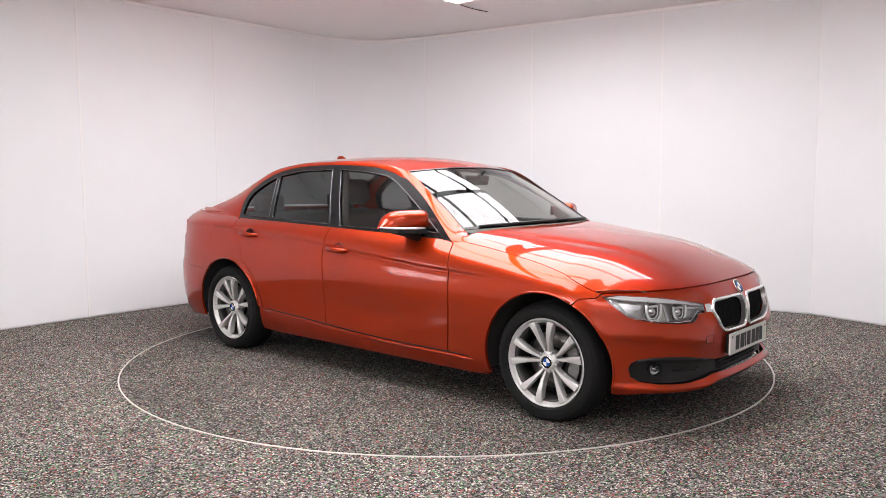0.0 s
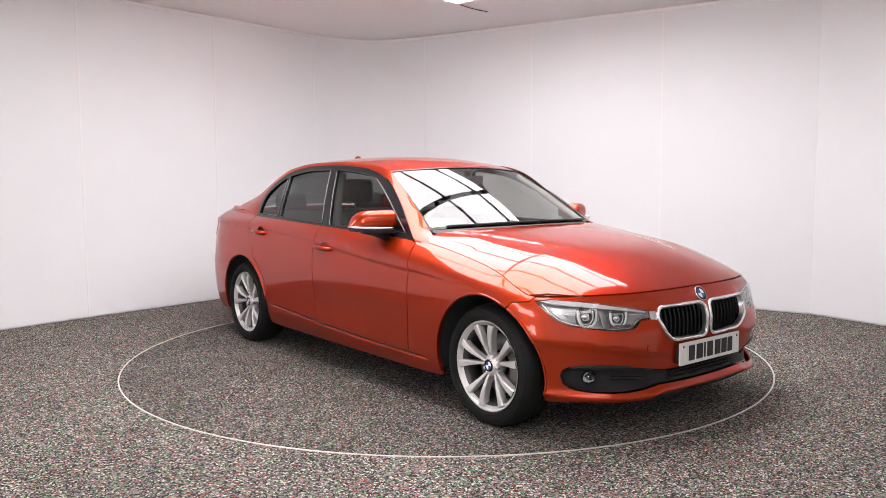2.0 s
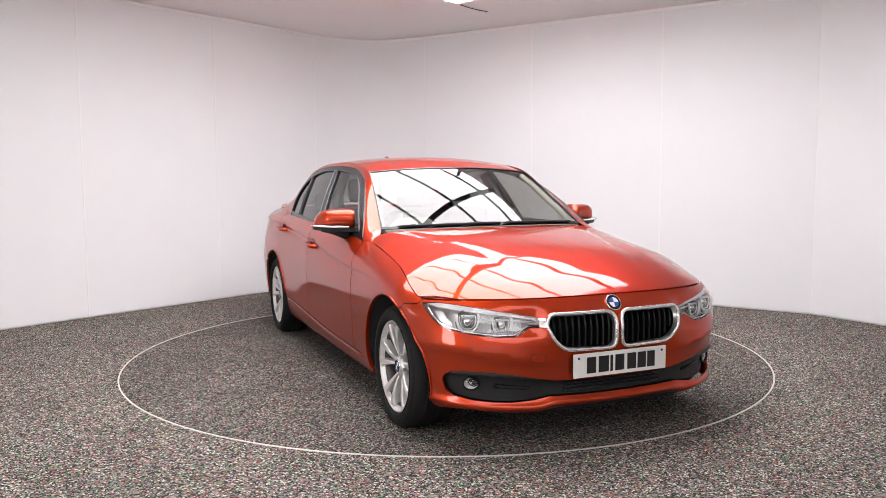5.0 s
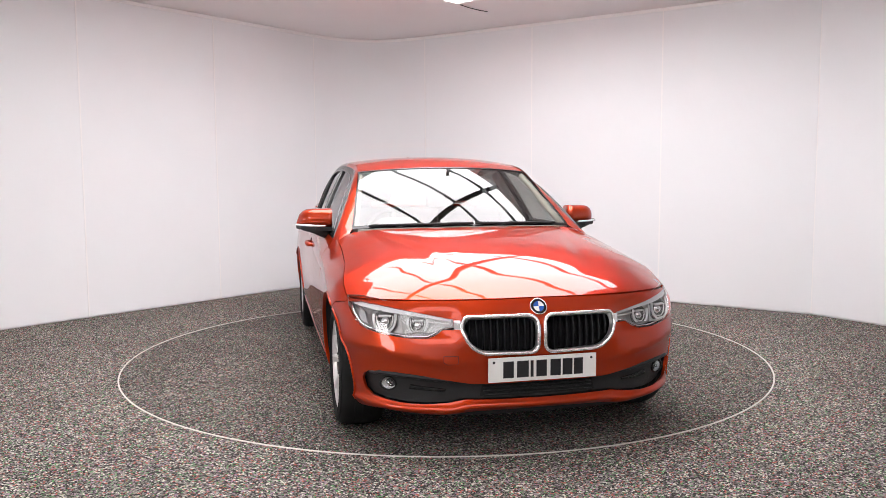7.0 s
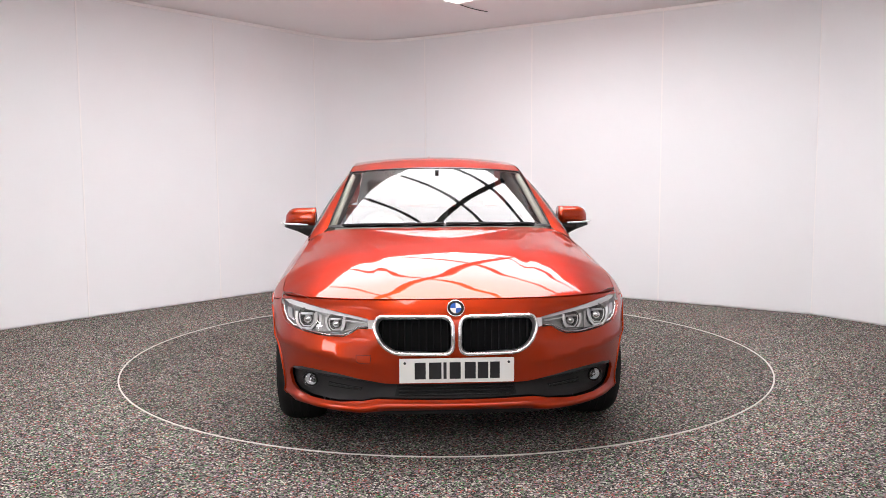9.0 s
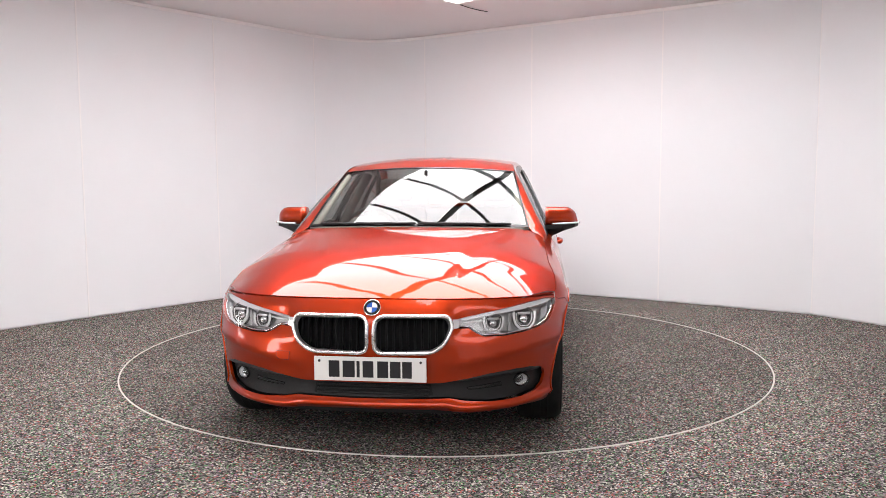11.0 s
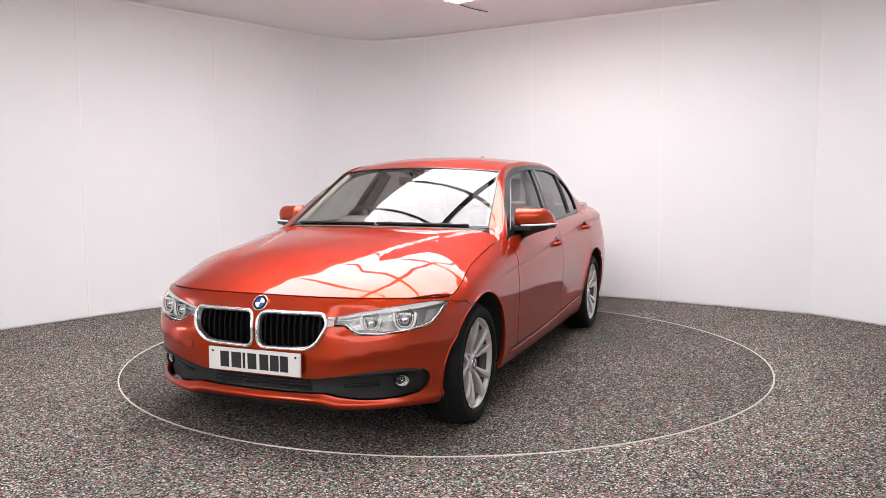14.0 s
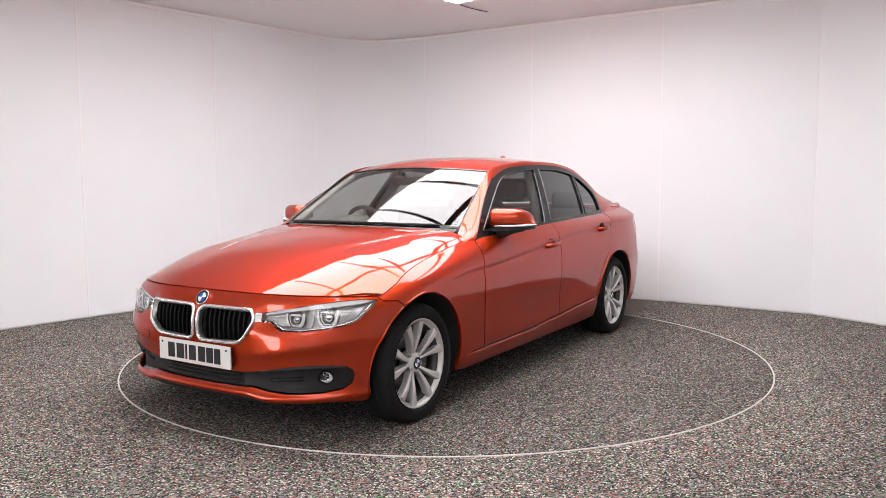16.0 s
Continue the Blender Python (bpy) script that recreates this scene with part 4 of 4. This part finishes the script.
    fd = [(0.35, sill_z(0.35) + 0.003), (d_f - 0.004, sill_z(d_f) + 0.003), (d_f + 0.012, 0.55), (d_f + 0.012, 0.75), (d_f - 0.02, 0.90), (0.70, 0.912)] + top_line(0.66, b_s + 0.003, 16, -0.002) + [(b_s - 0.012, 0.80), (b_s + 0.003, 0.60), (b_s + 0.003, sill_z(b_s) + 0.003), (-0.1, sill_z(-0.1) + 0.003)]
    doors = pair("front_door", patch(neg(on_side(fd)), belt, 0.019, flange=0.014, lines=flank_lines), PAINT, car, "painted front door")
    rd = [(-0.62, sill_z(-0.62) + 0.003), (b_s - 0.003, sill_z(b_s) + 0.003), (b_s - 0.003, 0.60), (b_s - 0.018, 0.80)] + top_line(b_s - 0.003, -1.385, 14, -0.002) + [(-1.33, 0.88), (-1.22, 0.76)] + arch(-AXLE, R_ARCH + 0.05, 62, 8, 10) + [(-0.985, sill_z(-0.985) + 0.003)]
    rdoors = pair("rear_door", patch(neg(on_side(rd)), belt, 0.019, flange=0.014, lines=flank_lines), PAINT, car, "painted rear door")
    sill = [(d_f + 0.0, sill_z(d_f)), (0.35, sill_z(0.35)), (-0.1, sill_z(-0.1)), (b_s, sill_z(b_s)), (-0.62, sill_z(-0.62)), (-0.985, sill_z(-0.985)), (-1.03, 0.355), (-1.025, 0.20), (-0.9, 0.190), (0.9, 0.180), (1.03, 0.19)]
    pair("sill", patch(neg(on_side(sill)), lambda s, z: belt(s, z) + Vector((0, 0.004, 0)), 0.016, flange=0.02), PAINT, car, "painted side sill")
    sill_top = [(0.93 - i * 0.095, sill_z(0.93 - i * 0.095) - 0.012) for i in range(21)]
    on_sill = lambda dz, dy: [belt(-girth_x(x, z), z + dz) + Vector((0, dy, 0)) for x, z in sill_top]
    pair("sill_shoulder", tube(on_sill(-0.002, 0.002), [0.004] + [0.009] * 19 + [0.004], 8), PAINT, car, "raised painted sill shoulder")
    # dark rod drawn as the shadow line between doors and sill
    pair("sill_gap_shade", tube(on_sill(0.015, 0.002), [0.002] + [0.0045] * 19 + [0.002], 6), DARK, car, "dark line standing for the shaded gap under the doors")
    quarter = [(girth_x(-2.36, 0.64), 0.64), (girth_x(-1.78, 0.62), 0.60)] + on_side(arch(-AXLE, R_ARCH, 132, 9, 22)) + on_side([(-1.03, 0.360), (-0.99, 0.360)] + arch(-AXLE, R_ARCH + 0.044, 8, 62, 10) + [(-1.226, 0.765), (-1.337, 0.884), (-1.392, 0.975), (-1.44, 0.985)])
    quarter += [(S, top_z(S)) for S in (4.15, 4.3, 4.5, 4.7, 4.85)] + [(4.88, 0.64)]
    pair("rear_wing", patch(neg(quarter), belt, 0.028, flange=0.014, lines=flank_lines), PAINT, car, "painted rear wing")
    rb = on_side(arch(-AXLE, R_ARCH, 132, 195, 14)) + [(4.5, 0.2), (5.4, 0.2)]
    rb_half = [(4.89, 0.636), (girth_x(-1.78, 0.62), 0.597)] + rb[:-1]
    bm = patch(neg(rb_half + [(5.4, 0.2), (5.4, 0.636)]), belt, 0.04, flange=0.014)
    pair("rear_bumper", bm, PAINT, car, "painted rear bumper half")
    boot = [(4.885, 0.642), (5.4, 0.642), (5.4, 1.032), (4.855, top_z(4.855))]
    pair("boot_face", patch(neg(boot), belt, 0.04, flange=0.014), PAINT, car, "painted boot end panel")
    lampo = rounded(on_side([(-2.10, 0.80), (-2.06, 0.86), (-2.12, 0.95)]) + [(5.1, 0.94), (5.1, 0.80)], 0.02)
    pair("tail_light", patch(neg(lampo), belt, 0.03, flange=0.02, lift=0.004), REDLENS, car, "red tail light")

    def deck(x, y):
        return Vector((x, y, 1.034 - 0.010 * min(1, abs(y) / 0.70) ** 2))
    dk = []
    for i in range(13):
        S = 4.35 + 1.05 * i / 12
        pt = belt(S, top_z(S))
        dk.append((pt.x, max(0.0, pt.y)))
    rim = [(-1.86, 0.0), (-1.84, 0.40), (-1.80, 0.66), (-1.72, dk[0][1] if dk[0][0] > -1.75 else 0.73)] + dk
    part("boot_lid", patch([(x, -y) for x, y in rim] + [(x, y) for x, y in rim[1:-1][::-1]], deck, 0.05, flange=0.014), PAINT, car, "painted boot lid")

    # rolled arch lips and the filler flap
    for cx, a0, a1 in ((AXLE, a_f + 2, 194), (AXLE, -14, a_f - 2), (-AXLE, 10, 128)):
        pts = [belt(-girth_x(x, z), z) + Vector((0, -0.001, 0)) for x, z in arch(cx, R_ARCH + 0.006, a0, a1, 24)]
        pair("arch_lip", tube(pts, 0.006, 6), PAINT, car)
    flap = rounded([(-1.63, 0.80), (-1.63, 0.93), (-1.79, 0.93), (-1.79, 0.80)], 0.03)
    part("filler_flap", patch(neg(on_side(flap)), belt, 0.03, flange=0.004, lift=0.0012), PAINT, car, "painted fuel filler flap")

    # wheel arch liners
    for cx in (AXLE, -AXLE):
        prof = arch(cx, R_ARCH + 0.004, -12, 192, 30, HUB_Z)
        for sgn in (-1, 1):
            bm = bmesh.new()
            rows = [[bm.verts.new((x, sgn * y, z)) for y in (belt(girth_x(x, max(z, 0.2)), max(z, 0.2)).y - 0.012, 0.60)] for x, z in prof]
            mid = bm.verts.new((cx, sgn * 0.60, HUB_Z))
            for a, b in zip(rows, rows[1:]):
                bm.faces.new((a[0], a[1], b[1], b[0]))
                bm.faces.new((a[1], mid, b[1]))
            part("wheel_arch_liner", bm, LINER, car)

    # roof, pillars and glass
    front = [(0.222 - 0.078 * (y / 0.585) ** 2 - 0.004, y) for y in [-0.575 + 1.15 * i / 20 for i in range(21)]]
    rs = [(x, inner_y(x)) for x in [0.13 - 1.28 * i / 24 for i in range(25)]]
    rear = [(-1.165, 0.3), (-1.185, 0.0), (-1.165, -0.3)]
    part("roof", patch(front + rs + rear + [(x, -y) for x, y in rs[::-1]], roof, 0.04, flange=0.0), PAINT, car, "painted roof")
    o_pts = TRIM_OUT[:12]
    i_x = [0.725, 0.425, 0.142, -0.03, -0.24, -0.50, -0.80, -1.05, -1.28, -1.52, -1.70, -1.93]
    bm = bmesh.new()
    rows = []
    n_sub = 5

    def across(O, C, I):
        rows.append([bm.verts.new(((1 - s) ** 2 * O + 2 * s * (1 - s) * C + s * s * I)) for s in [m / 7 for m in range(8)]])
    for O, I in (((0.885, -0.790, 0.878), (0.86, -0.765, 0.888)), ((0.84, -0.796, 0.889), (0.815, -0.742, 0.922)), ((0.77, -0.806, 0.902), (0.765, -0.715, 0.950))):
        O, I = Vector(O), Vector(I)
        across(O, Vector(((O.x + I.x) / 2, O.y + (I.y - O.y) * 0.25, I.z - 0.002)), I)
    for k in range(len(o_pts) - 1):
        for j in range(n_sub + (1 if k == len(o_pts) - 2 else 0)):
            t = k + j / n_sub
            def cat(seq):
                i = int(min(t, len(seq) - 1.001))
                f = t - i
                p0, p1, p2, p3 = seq[max(i - 1, 0)], seq[i], seq[i + 1], seq[min(i + 2, len(seq) - 1)]
                return 0.5 * (2 * p1 + (p2 - p0) * f + (2 * p0 - 5 * p1 + 4 * p2 - p3) * f * f + (3 * p1 - p0 - 3 * p2 + p3) * f ** 3)
            ox, oz, ix = cat([p[0] for p in o_pts]), cat([p[1] for p in o_pts]), cat(i_x)
            O = cabin(ox, oz)
            I = Vector((ix, -inner_y(ix), inner_z(ix)))
            C = Vector(((O.x + I.x) / 2, O.y + (I.y - O.y) * 0.22, I.z + (O.z - I.z) * 0.12))
            f = max(0.0, min(1.0, (ox + 0.15) / 0.2, (0.72 - ox) / 0.16))      # windscreen pillar: steep outer face, edge proud of the glass
            up = Vector((0.5, 0, 0.86))
            O2 = cabin(ox - 0.010, oz - 0.022)
            I2 = I + up * 0.009
            O, I, C = O.lerp(O2, f), I.lerp(I2, f), C.lerp(O2.lerp(I2, 0.22) + up * 0.017, f)
            across(O, C, I)
    for x, ix in ((-1.55, -1.94), (-1.68, -1.96), (-1.82, -1.98), (-1.96, -2.02)):
        S = girth_x(x, 1.0)
        O = belt(-S, top_z(S))
        I = Vector((ix, -0.655 - 0.02 * (-1.94 - ix) / 0.08, 1.047))
        across(O, O.lerp(I, 0.5) + Vector((0, -0.012, 0.012)), I)
    for a, b in zip(rows, rows[1:]):
        for j in range(7):
            bm.faces.new((a[j], a[j + 1], b[j + 1], b[j]))
    bmesh.ops.recalc_face_normals(bm, faces=bm.faces)
    if sum(f.normal.y for f in bm.faces) > 0:
        bmesh.ops.reverse_faces(bm, faces=bm.faces)
    pair("side_frame", bm, PAINT, car, "painted roof rail and pillars")
    panes = [flowing(PANE_FRONT[:-1]) + PANE_FRONT[-1:], PANE_REAR[:1] + flowing(PANE_REAR[1:-1]) + PANE_REAR[-1:], PANE_QUARTER[:1] + flowing(PANE_QUARTER[1:])]
    bm = patch(flowing(TRIM_OUT[:12]) + TRIM_OUT[12:], cabin, 0.03, panes, flange=0.02, lift=0.003)
    pair("window_trim", bm, GLOSS, car, "black window surround")
    for poly in panes:
        bead = [cabin(x, z) + Vector((0, -0.004, 0.001)) for x, z in resample(poly, 0.03)]
        pair("window_bead", tube(bead, 0.0038, 6, True), BEAD, car, "polished dark bead round the window glass")
    for name, poly, m in (("front_window", panes[0], SIDEGLASS), ("rear_window", panes[1], PRIVACY), ("quarter_window", panes[2], PRIVACY)):
        pair(name, patch(poly, cabin, 0.06, flange=0.0, lift=-0.006), m, car, "tinted side window glass")
    sq = [(-1, 0), (1, 0), (1, 1), (-1, 1)]
    wsb = part("windscreen", patch(sq, screen, 0.08, flange=0.0, lift=-0.003), WINDSCREEN, car, "curved windscreen glass")
    edge = [(-1, 0), (1, 0), (1, 1), (-1, 1)]
    part("windscreen_seal", patch(edge, screen, 0.06, [[(-0.98, 0.03), (0.98, 0.03), (0.975, 0.985), (-0.975, 0.985)]], flange=0.004, lift=0.001), GLOSS, wsb, "black glass border")
    part("rear_screen", patch(sq, rear_screen, 0.1, flange=0.0), PRIVACY, car, "rear window glass")

    # interior
    part("cabin_floor", box((-1.85, -0.74, 0.20), (0.95, 0.74, 0.26), 0.01), DARK, car)
    part("underbody", box((-2.2, -0.60, 0.17), (1.95, 0.60, 0.2), 0.01), DARK, car, "dark underbody")
    part("bulkhead", box((0.86, -0.70, 0.24), (0.93, 0.70, 0.90), 0.01), DARK, car)
    # dark box added to stop light leaking through the grilles and bonnet gaps
    part("engine_bay_blackout", box((0.95, -0.58, 0.22), (1.93, 0.58, 0.66), 0.05), DARK, car)
    part("boot_box", box((-2.25, -0.58, 0.22), (-1.55, 0.58, 0.95), 0.04), DARK, car)
    bm = bmesh.new()
    prof = [(0.84, 0.88), (0.79, 0.940), (0.60, 0.968), (0.40, 0.965), (0.28, 0.90), (0.30, 0.70), (0.45, 0.55)]
    rows = [[bm.verts.new((x, -0.66 + 1.32 * i / 8, z)) for i in range(9)] for x, z in prof]
    for a, b in zip(rows, rows[1:]):
        for j in range(8):
            bm.faces.new((a[j], a[j + 1], b[j + 1], b[j]))
    bmesh.ops.recalc_face_normals(bm, faces=bm.faces)
    part("dashboard", bm, GREYTRIM, car, "dark grey dashboard")
    part("instrument_hood", lathe([(0.0001, 0.06), (0.10, 0.06), (0.15, 0.02), (0.16, -0.05), (0.0001, -0.05)], 24, "z"), GREYTRIM, car, at=pose(0.42, -0.37, 0.955))
    wheel_m = pose(0.22, -0.37, 0.90, 0, -65, 0)
    sw = part("steering_wheel", tube([(0.185 * math.cos(a), 0.185 * math.sin(a), 0) for a in [2 * math.pi * i / 32 for i in range(32)]], 0.016, 8, True), PLASTIC, car, "black steering wheel", at=wheel_m)
    part("boss", lathe([(0.0001, 0.02), (0.06, 0.015), (0.075, -0.01), (0.0001, -0.04)], 20, "z"), PLASTIC, sw)
    for a in (0, 180, 270):
        part("spoke", box((0.04, -0.016, -0.012), (0.18, 0.016, 0.008), 0.004), SATIN, sw, at=pose(0, 0, 0, 0, 0, a))
    for x, y, wd in ((-0.30, -0.37, 0.50), (-0.30, 0.37, 0.50)):
        st = part("front_seat", box((x - 0.05, y - wd / 2, 0.27), (x + 0.48, y + wd / 2, 0.52), 0.06), SEAT, car, "dark leather front seat")
        part("seat_back", box((-0.07, -wd / 2, 0), (0.07, wd / 2, 0.62), 0.06), SEAT, st, at=pose(x - 0.08, y, 0.45, 0, -16, 0))
        part("headrest", box((-0.05, -0.13, 0), (0.05, 0.13, 0.18), 0.045), SEAT, st, at=pose(x - 0.27, y, 1.09, 0, -8, 0))
    rsb = part("rear_seat", box((-1.32, -0.66, 0.27), (-0.85, 0.66, 0.52), 0.06), SEAT, car, "dark leather rear bench")
    part("seat_back", box((-0.07, -0.66, 0), (0.07, 0.66, 0.60), 0.06), SEAT, rsb, at=pose(-1.33, 0, 0.45, 0, -22, 0))
    for y in (-0.38, 0.38):
        part("headrest", box((-0.05, -0.13, 0), (0.05, 0.13, 0.15), 0.045), SEAT, rsb, at=pose(-1.56, y, 1.0, 0, -8, 0))
    part("parcel_shelf", box((-1.85, -0.64, 0.95), (-1.48, 0.64, 0.97), 0.005), GREYTRIM, car)
    head = [(x, inner_y(x) - 0.01) for x in [0.10 - 1.2 * i / 12 for i in range(13)]]
    part("headlining", patch([(x, -y) for x, y in head] + [(x, y) for x, y in head[::-1]], lambda x, y: roof(x, y) - Vector((0, 0, 0.03)), 0.1, flange=0.0), BEIGE, car, "pale fabric headlining")
    for sgn in (-1, 1):
        # rear card raised and blackened with shade colour to hide lit flanges
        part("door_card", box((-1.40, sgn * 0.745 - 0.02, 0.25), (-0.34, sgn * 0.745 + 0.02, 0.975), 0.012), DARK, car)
        part("door_card", box((-0.36, sgn * 0.765 - 0.02, 0.25), (0.62, sgn * 0.765 + 0.02, 0.935), 0.015), GREYTRIM, car)
        pts = [Vector((x + 0.0, sgn * (inner_y(x) - 0.015), inner_z(x) - 0.03)) for x in (0.70, 0.55, 0.40, 0.27, 0.15)]
        part("pillar_lining", tube(pts, 0.020, 8), BEIGE, car, "pale inner pillar lining")
        pts = [Vector((-0.27, sgn * 0.74, 0.90)), Vector((-0.37, sgn * 0.66, 1.1)), Vector((-0.46, sgn * 0.565, 1.30))]
        part("pillar_lining", tube(pts, 0.035, 8), GREYTRIM, car)
    mir = part("rear_view_mirror", box((-0.02, -0.12, -0.033), (0.015, 0.12, 0.033), 0.015), PLASTIC, car, "black rear-view mirror", at=pose(0.26, 0, 1.255, 0, 12, 0))
    part("stalk", tube([(0.0, 0, 0.02), (0.05, 0, 0.075)], 0.012), PLASTIC, mir)

    # door mirrors
    for sgn in (-1, 1):
        bm = bmesh.new()
        rings = []
        for i in range(11):
            t = i / 10                       # from the outer end to the inner end
            y = -1.012 + 0.215 * t
            k = (1 - (1 - min(1, t / 0.45)) ** 2.4) ** 0.5 if t < 0.45 else 1.0
            zb, zt = 0.966 + 0.014 * (1 - k), 0.972 + 0.110 * k + 0.004 * t
            xb, xf = 0.315 + 0.045 * t, 0.335 + 0.125 * k + 0.075 * t
            ring = []
            for j in range(16):
                a = 2 * math.pi * j / 16
                c, s = math.cos(a), math.sin(a)
                px = (xb + xf) / 2 + (xf - xb) / 2 * math.copysign(abs(c) ** 0.75, c)
                pz = (zb + zt) / 2 + (zt - zb) / 2 * math.copysign(abs(s) ** 0.7, s)
                ring.append(bm.verts.new((px, y, pz)))
            rings.append(ring)
        for a, b in zip(rings, rings[1:]):
            for j in range(16):
                bm.faces.new((a[j], a[(j + 1) % 16], b[(j + 1) % 16], b[j]))
        bm.faces.new(rings[0])
        bm.faces.new(rings[-1])
        bmesh.ops.recalc_face_normals(bm, faces=bm.faces)
        foot = tube([(0.46, -0.81, 0.935), (0.43, -0.90, 0.965), (0.40, -0.97, 0.970)], [0.034, 0.028, 0.018], 10, flat=1.6)
        tray = bmesh.new()
        pts = [(0.335, -1.010), (0.39, -1.008), (0.46, -0.985), (0.525, -0.90), (0.535, -0.80), (0.37, -0.80)]
        vs = [tray.verts.new((x, y, 0.956 - 0.05 * (1.0 + y))) for x, y in pts]
        f = tray.faces.new(vs)
        r = bmesh.ops.extrude_face_region(tray, geom=[f])
        for g in r["geom"]:
            if isinstance(g, bmesh.types.BMVert):
                g.co.z += 0.022
        bmesh.ops.recalc_face_normals(tray, faces=tray.faces)
        strip = tube([(0.345, -1.020, 0.984), (0.41, -1.016, 0.984), (0.475, -0.99, 0.983), (0.53, -0.915, 0.981), (0.545, -0.84, 0.980)], [0.004, 0.0065, 0.0065, 0.0065, 0.004], 8)
        glass = box((0.318, -0.955, 0.988), (0.330, -0.82, 1.058), 0.003)
        if sgn > 0:
            bm, foot, tray, strip, glass = (mirrored(b) for b in (bm, foot, tray, strip, glass))
        mm = part("door_mirror", bm, PAINT, car, "painted door mirror with black base")
        part("mirror_foot", foot, PLASTIC, mm)
        part("mirror_tray", tray, PLASTIC, mm, smooth=False)
        part("indicator_strip", strip, WHITE, mm, "clear indicator strip")
        part("mirror_glass", glass, CHROME, mm)

    # door handles
    for doors_, hx, hz in ((doors, -0.185, 0.816), (rdoors, -1.155, 0.874)):
        for ob, sgn in zip(doors_, (-1, 1)):
            w = belt_width(2.65 - hx, hz)
            bowl = lathe([(0.0001, -0.006), (0.028, -0.005), (0.040, 0.0), (0.042, 0.0015), (0.043, -0.004), (0.0001, -0.010)], 24, "y")
            for v in bowl.verts:
                v.co.x *= 1.15
            m = pose(hx + 0.012, sgn * (w + 0.001), hz, 0, 0, 0 if sgn > 0 else 180)
            # black stands for shade in the cup, which is really body-coloured
            b = part("handle_recess_shade", bowl, GLOSS, ob, at=m)
            pts = [(hx - 0.092, sgn * (w - 0.004), hz + 0.004), (hx - 0.07, sgn * (w + 0.024), hz + 0.004), (hx - 0.01, sgn * (w + 0.032), hz + 0.001), (hx + 0.06, sgn * (w + 0.026), hz - 0.003), (hx + 0.095, sgn * (w - 0.004), hz - 0.004)]
            part("door_handle", tube(pts, [0.012, 0.015, 0.0155, 0.015, 0.011], 10, flat=1.15), PAINT, ob, "painted pull handle")

    # number plate with plain bars, wipers, aerial
    npm = pose(2.138, 0, 0.4075, 0, 0, 0)
    pl = part("number_plate", box((-0.006, -0.26, -0.0555), (0.004, 0.26, 0.0555), 0.002), PLATE, car, "white front number plate with dark bars", smooth=False, at=npm)
    for y, h in ((-0.166, 0.025), (-0.098, 0.028), (-0.054, 0.007), (-0.008, 0.025), (0.060, 0.025), (0.118, 0.024), (0.172, 0.022)):
        part("bar", box((0.004, y - h, -0.038), (0.0052, y + h, 0.038)), BLACKINK, pl, smooth=False)
    for y in (-0.235, 0.235):
        part("screw_cap", lathe([(0.0001, 0.0), (0.006, 0.0), (0.006, 0.003), (0.0001, 0.004)], 12, "z"), BLACKINK, pl, at=pose(0.003, y, 0.036, 0, 90, 0))
    part("plinth", box((-0.03, -0.25, -0.05), (-0.006, 0.25, 0.05), 0.006), PLASTIC, pl)
    for pts in ([screen(s, 0.018) + Vector((0.008, 0, 0.008)) for s in (-0.86, -0.6, -0.3, 0.02)], [screen(s, 0.018) + Vector((0.008, 0, 0.008)) for s in (0.04, 0.3, 0.6, 0.84)]):
        part("wiper", tube(pts, 0.0075, 6), PLASTIC, car, "black wiper arm")
    fin = bmesh.new()
    prof = [(-1.02, 0.0), (-1.16, 0.0), (-1.155, 0.045), (-1.12, 0.050), (-1.06, 0.025)]
    bot = [[fin.verts.new((x, s * (0.028 if z == 0 else 0.007), roof_mid(-1.08) + z - 0.002)) for x, z in prof] for s in (-1, 1)]
    fin.faces.new(bot[0])
    fin.faces.new(bot[1][::-1])
    for j in range(5):
        fin.faces.new((bot[0][j], bot[0][(j + 1) % 5], bot[1][(j + 1) % 5], bot[1][j]))
    bmesh.ops.recalc_face_normals(fin, faces=fin.faces)
    part("roof_aerial", fin, PAINT, car, "small fin aerial")

    for x in (AXLE, -AXLE):
        for sgn in (-1, 1):
            wheel_part(car, x, sgn)
    return car


car = build_car()
CAR_OFFSET = (0.0964, -0.0776)


def motions():
    """Turntable and car turn together at a steady pace."""
    rows_t, rows_c = [], []
    for i in range(17):
        a = -40.95 - 5.087 * i
        rows_t.append((float(i), pose(0, 0, 0, 0, 0, a)))
        rows_c.append((float(i), pose(0, 0, 0, 0, 0, a) @ pose(*CAR_OFFSET, -0.004)))
    walk(turntable, rows_t)
    walk(car, rows_c)


motions()
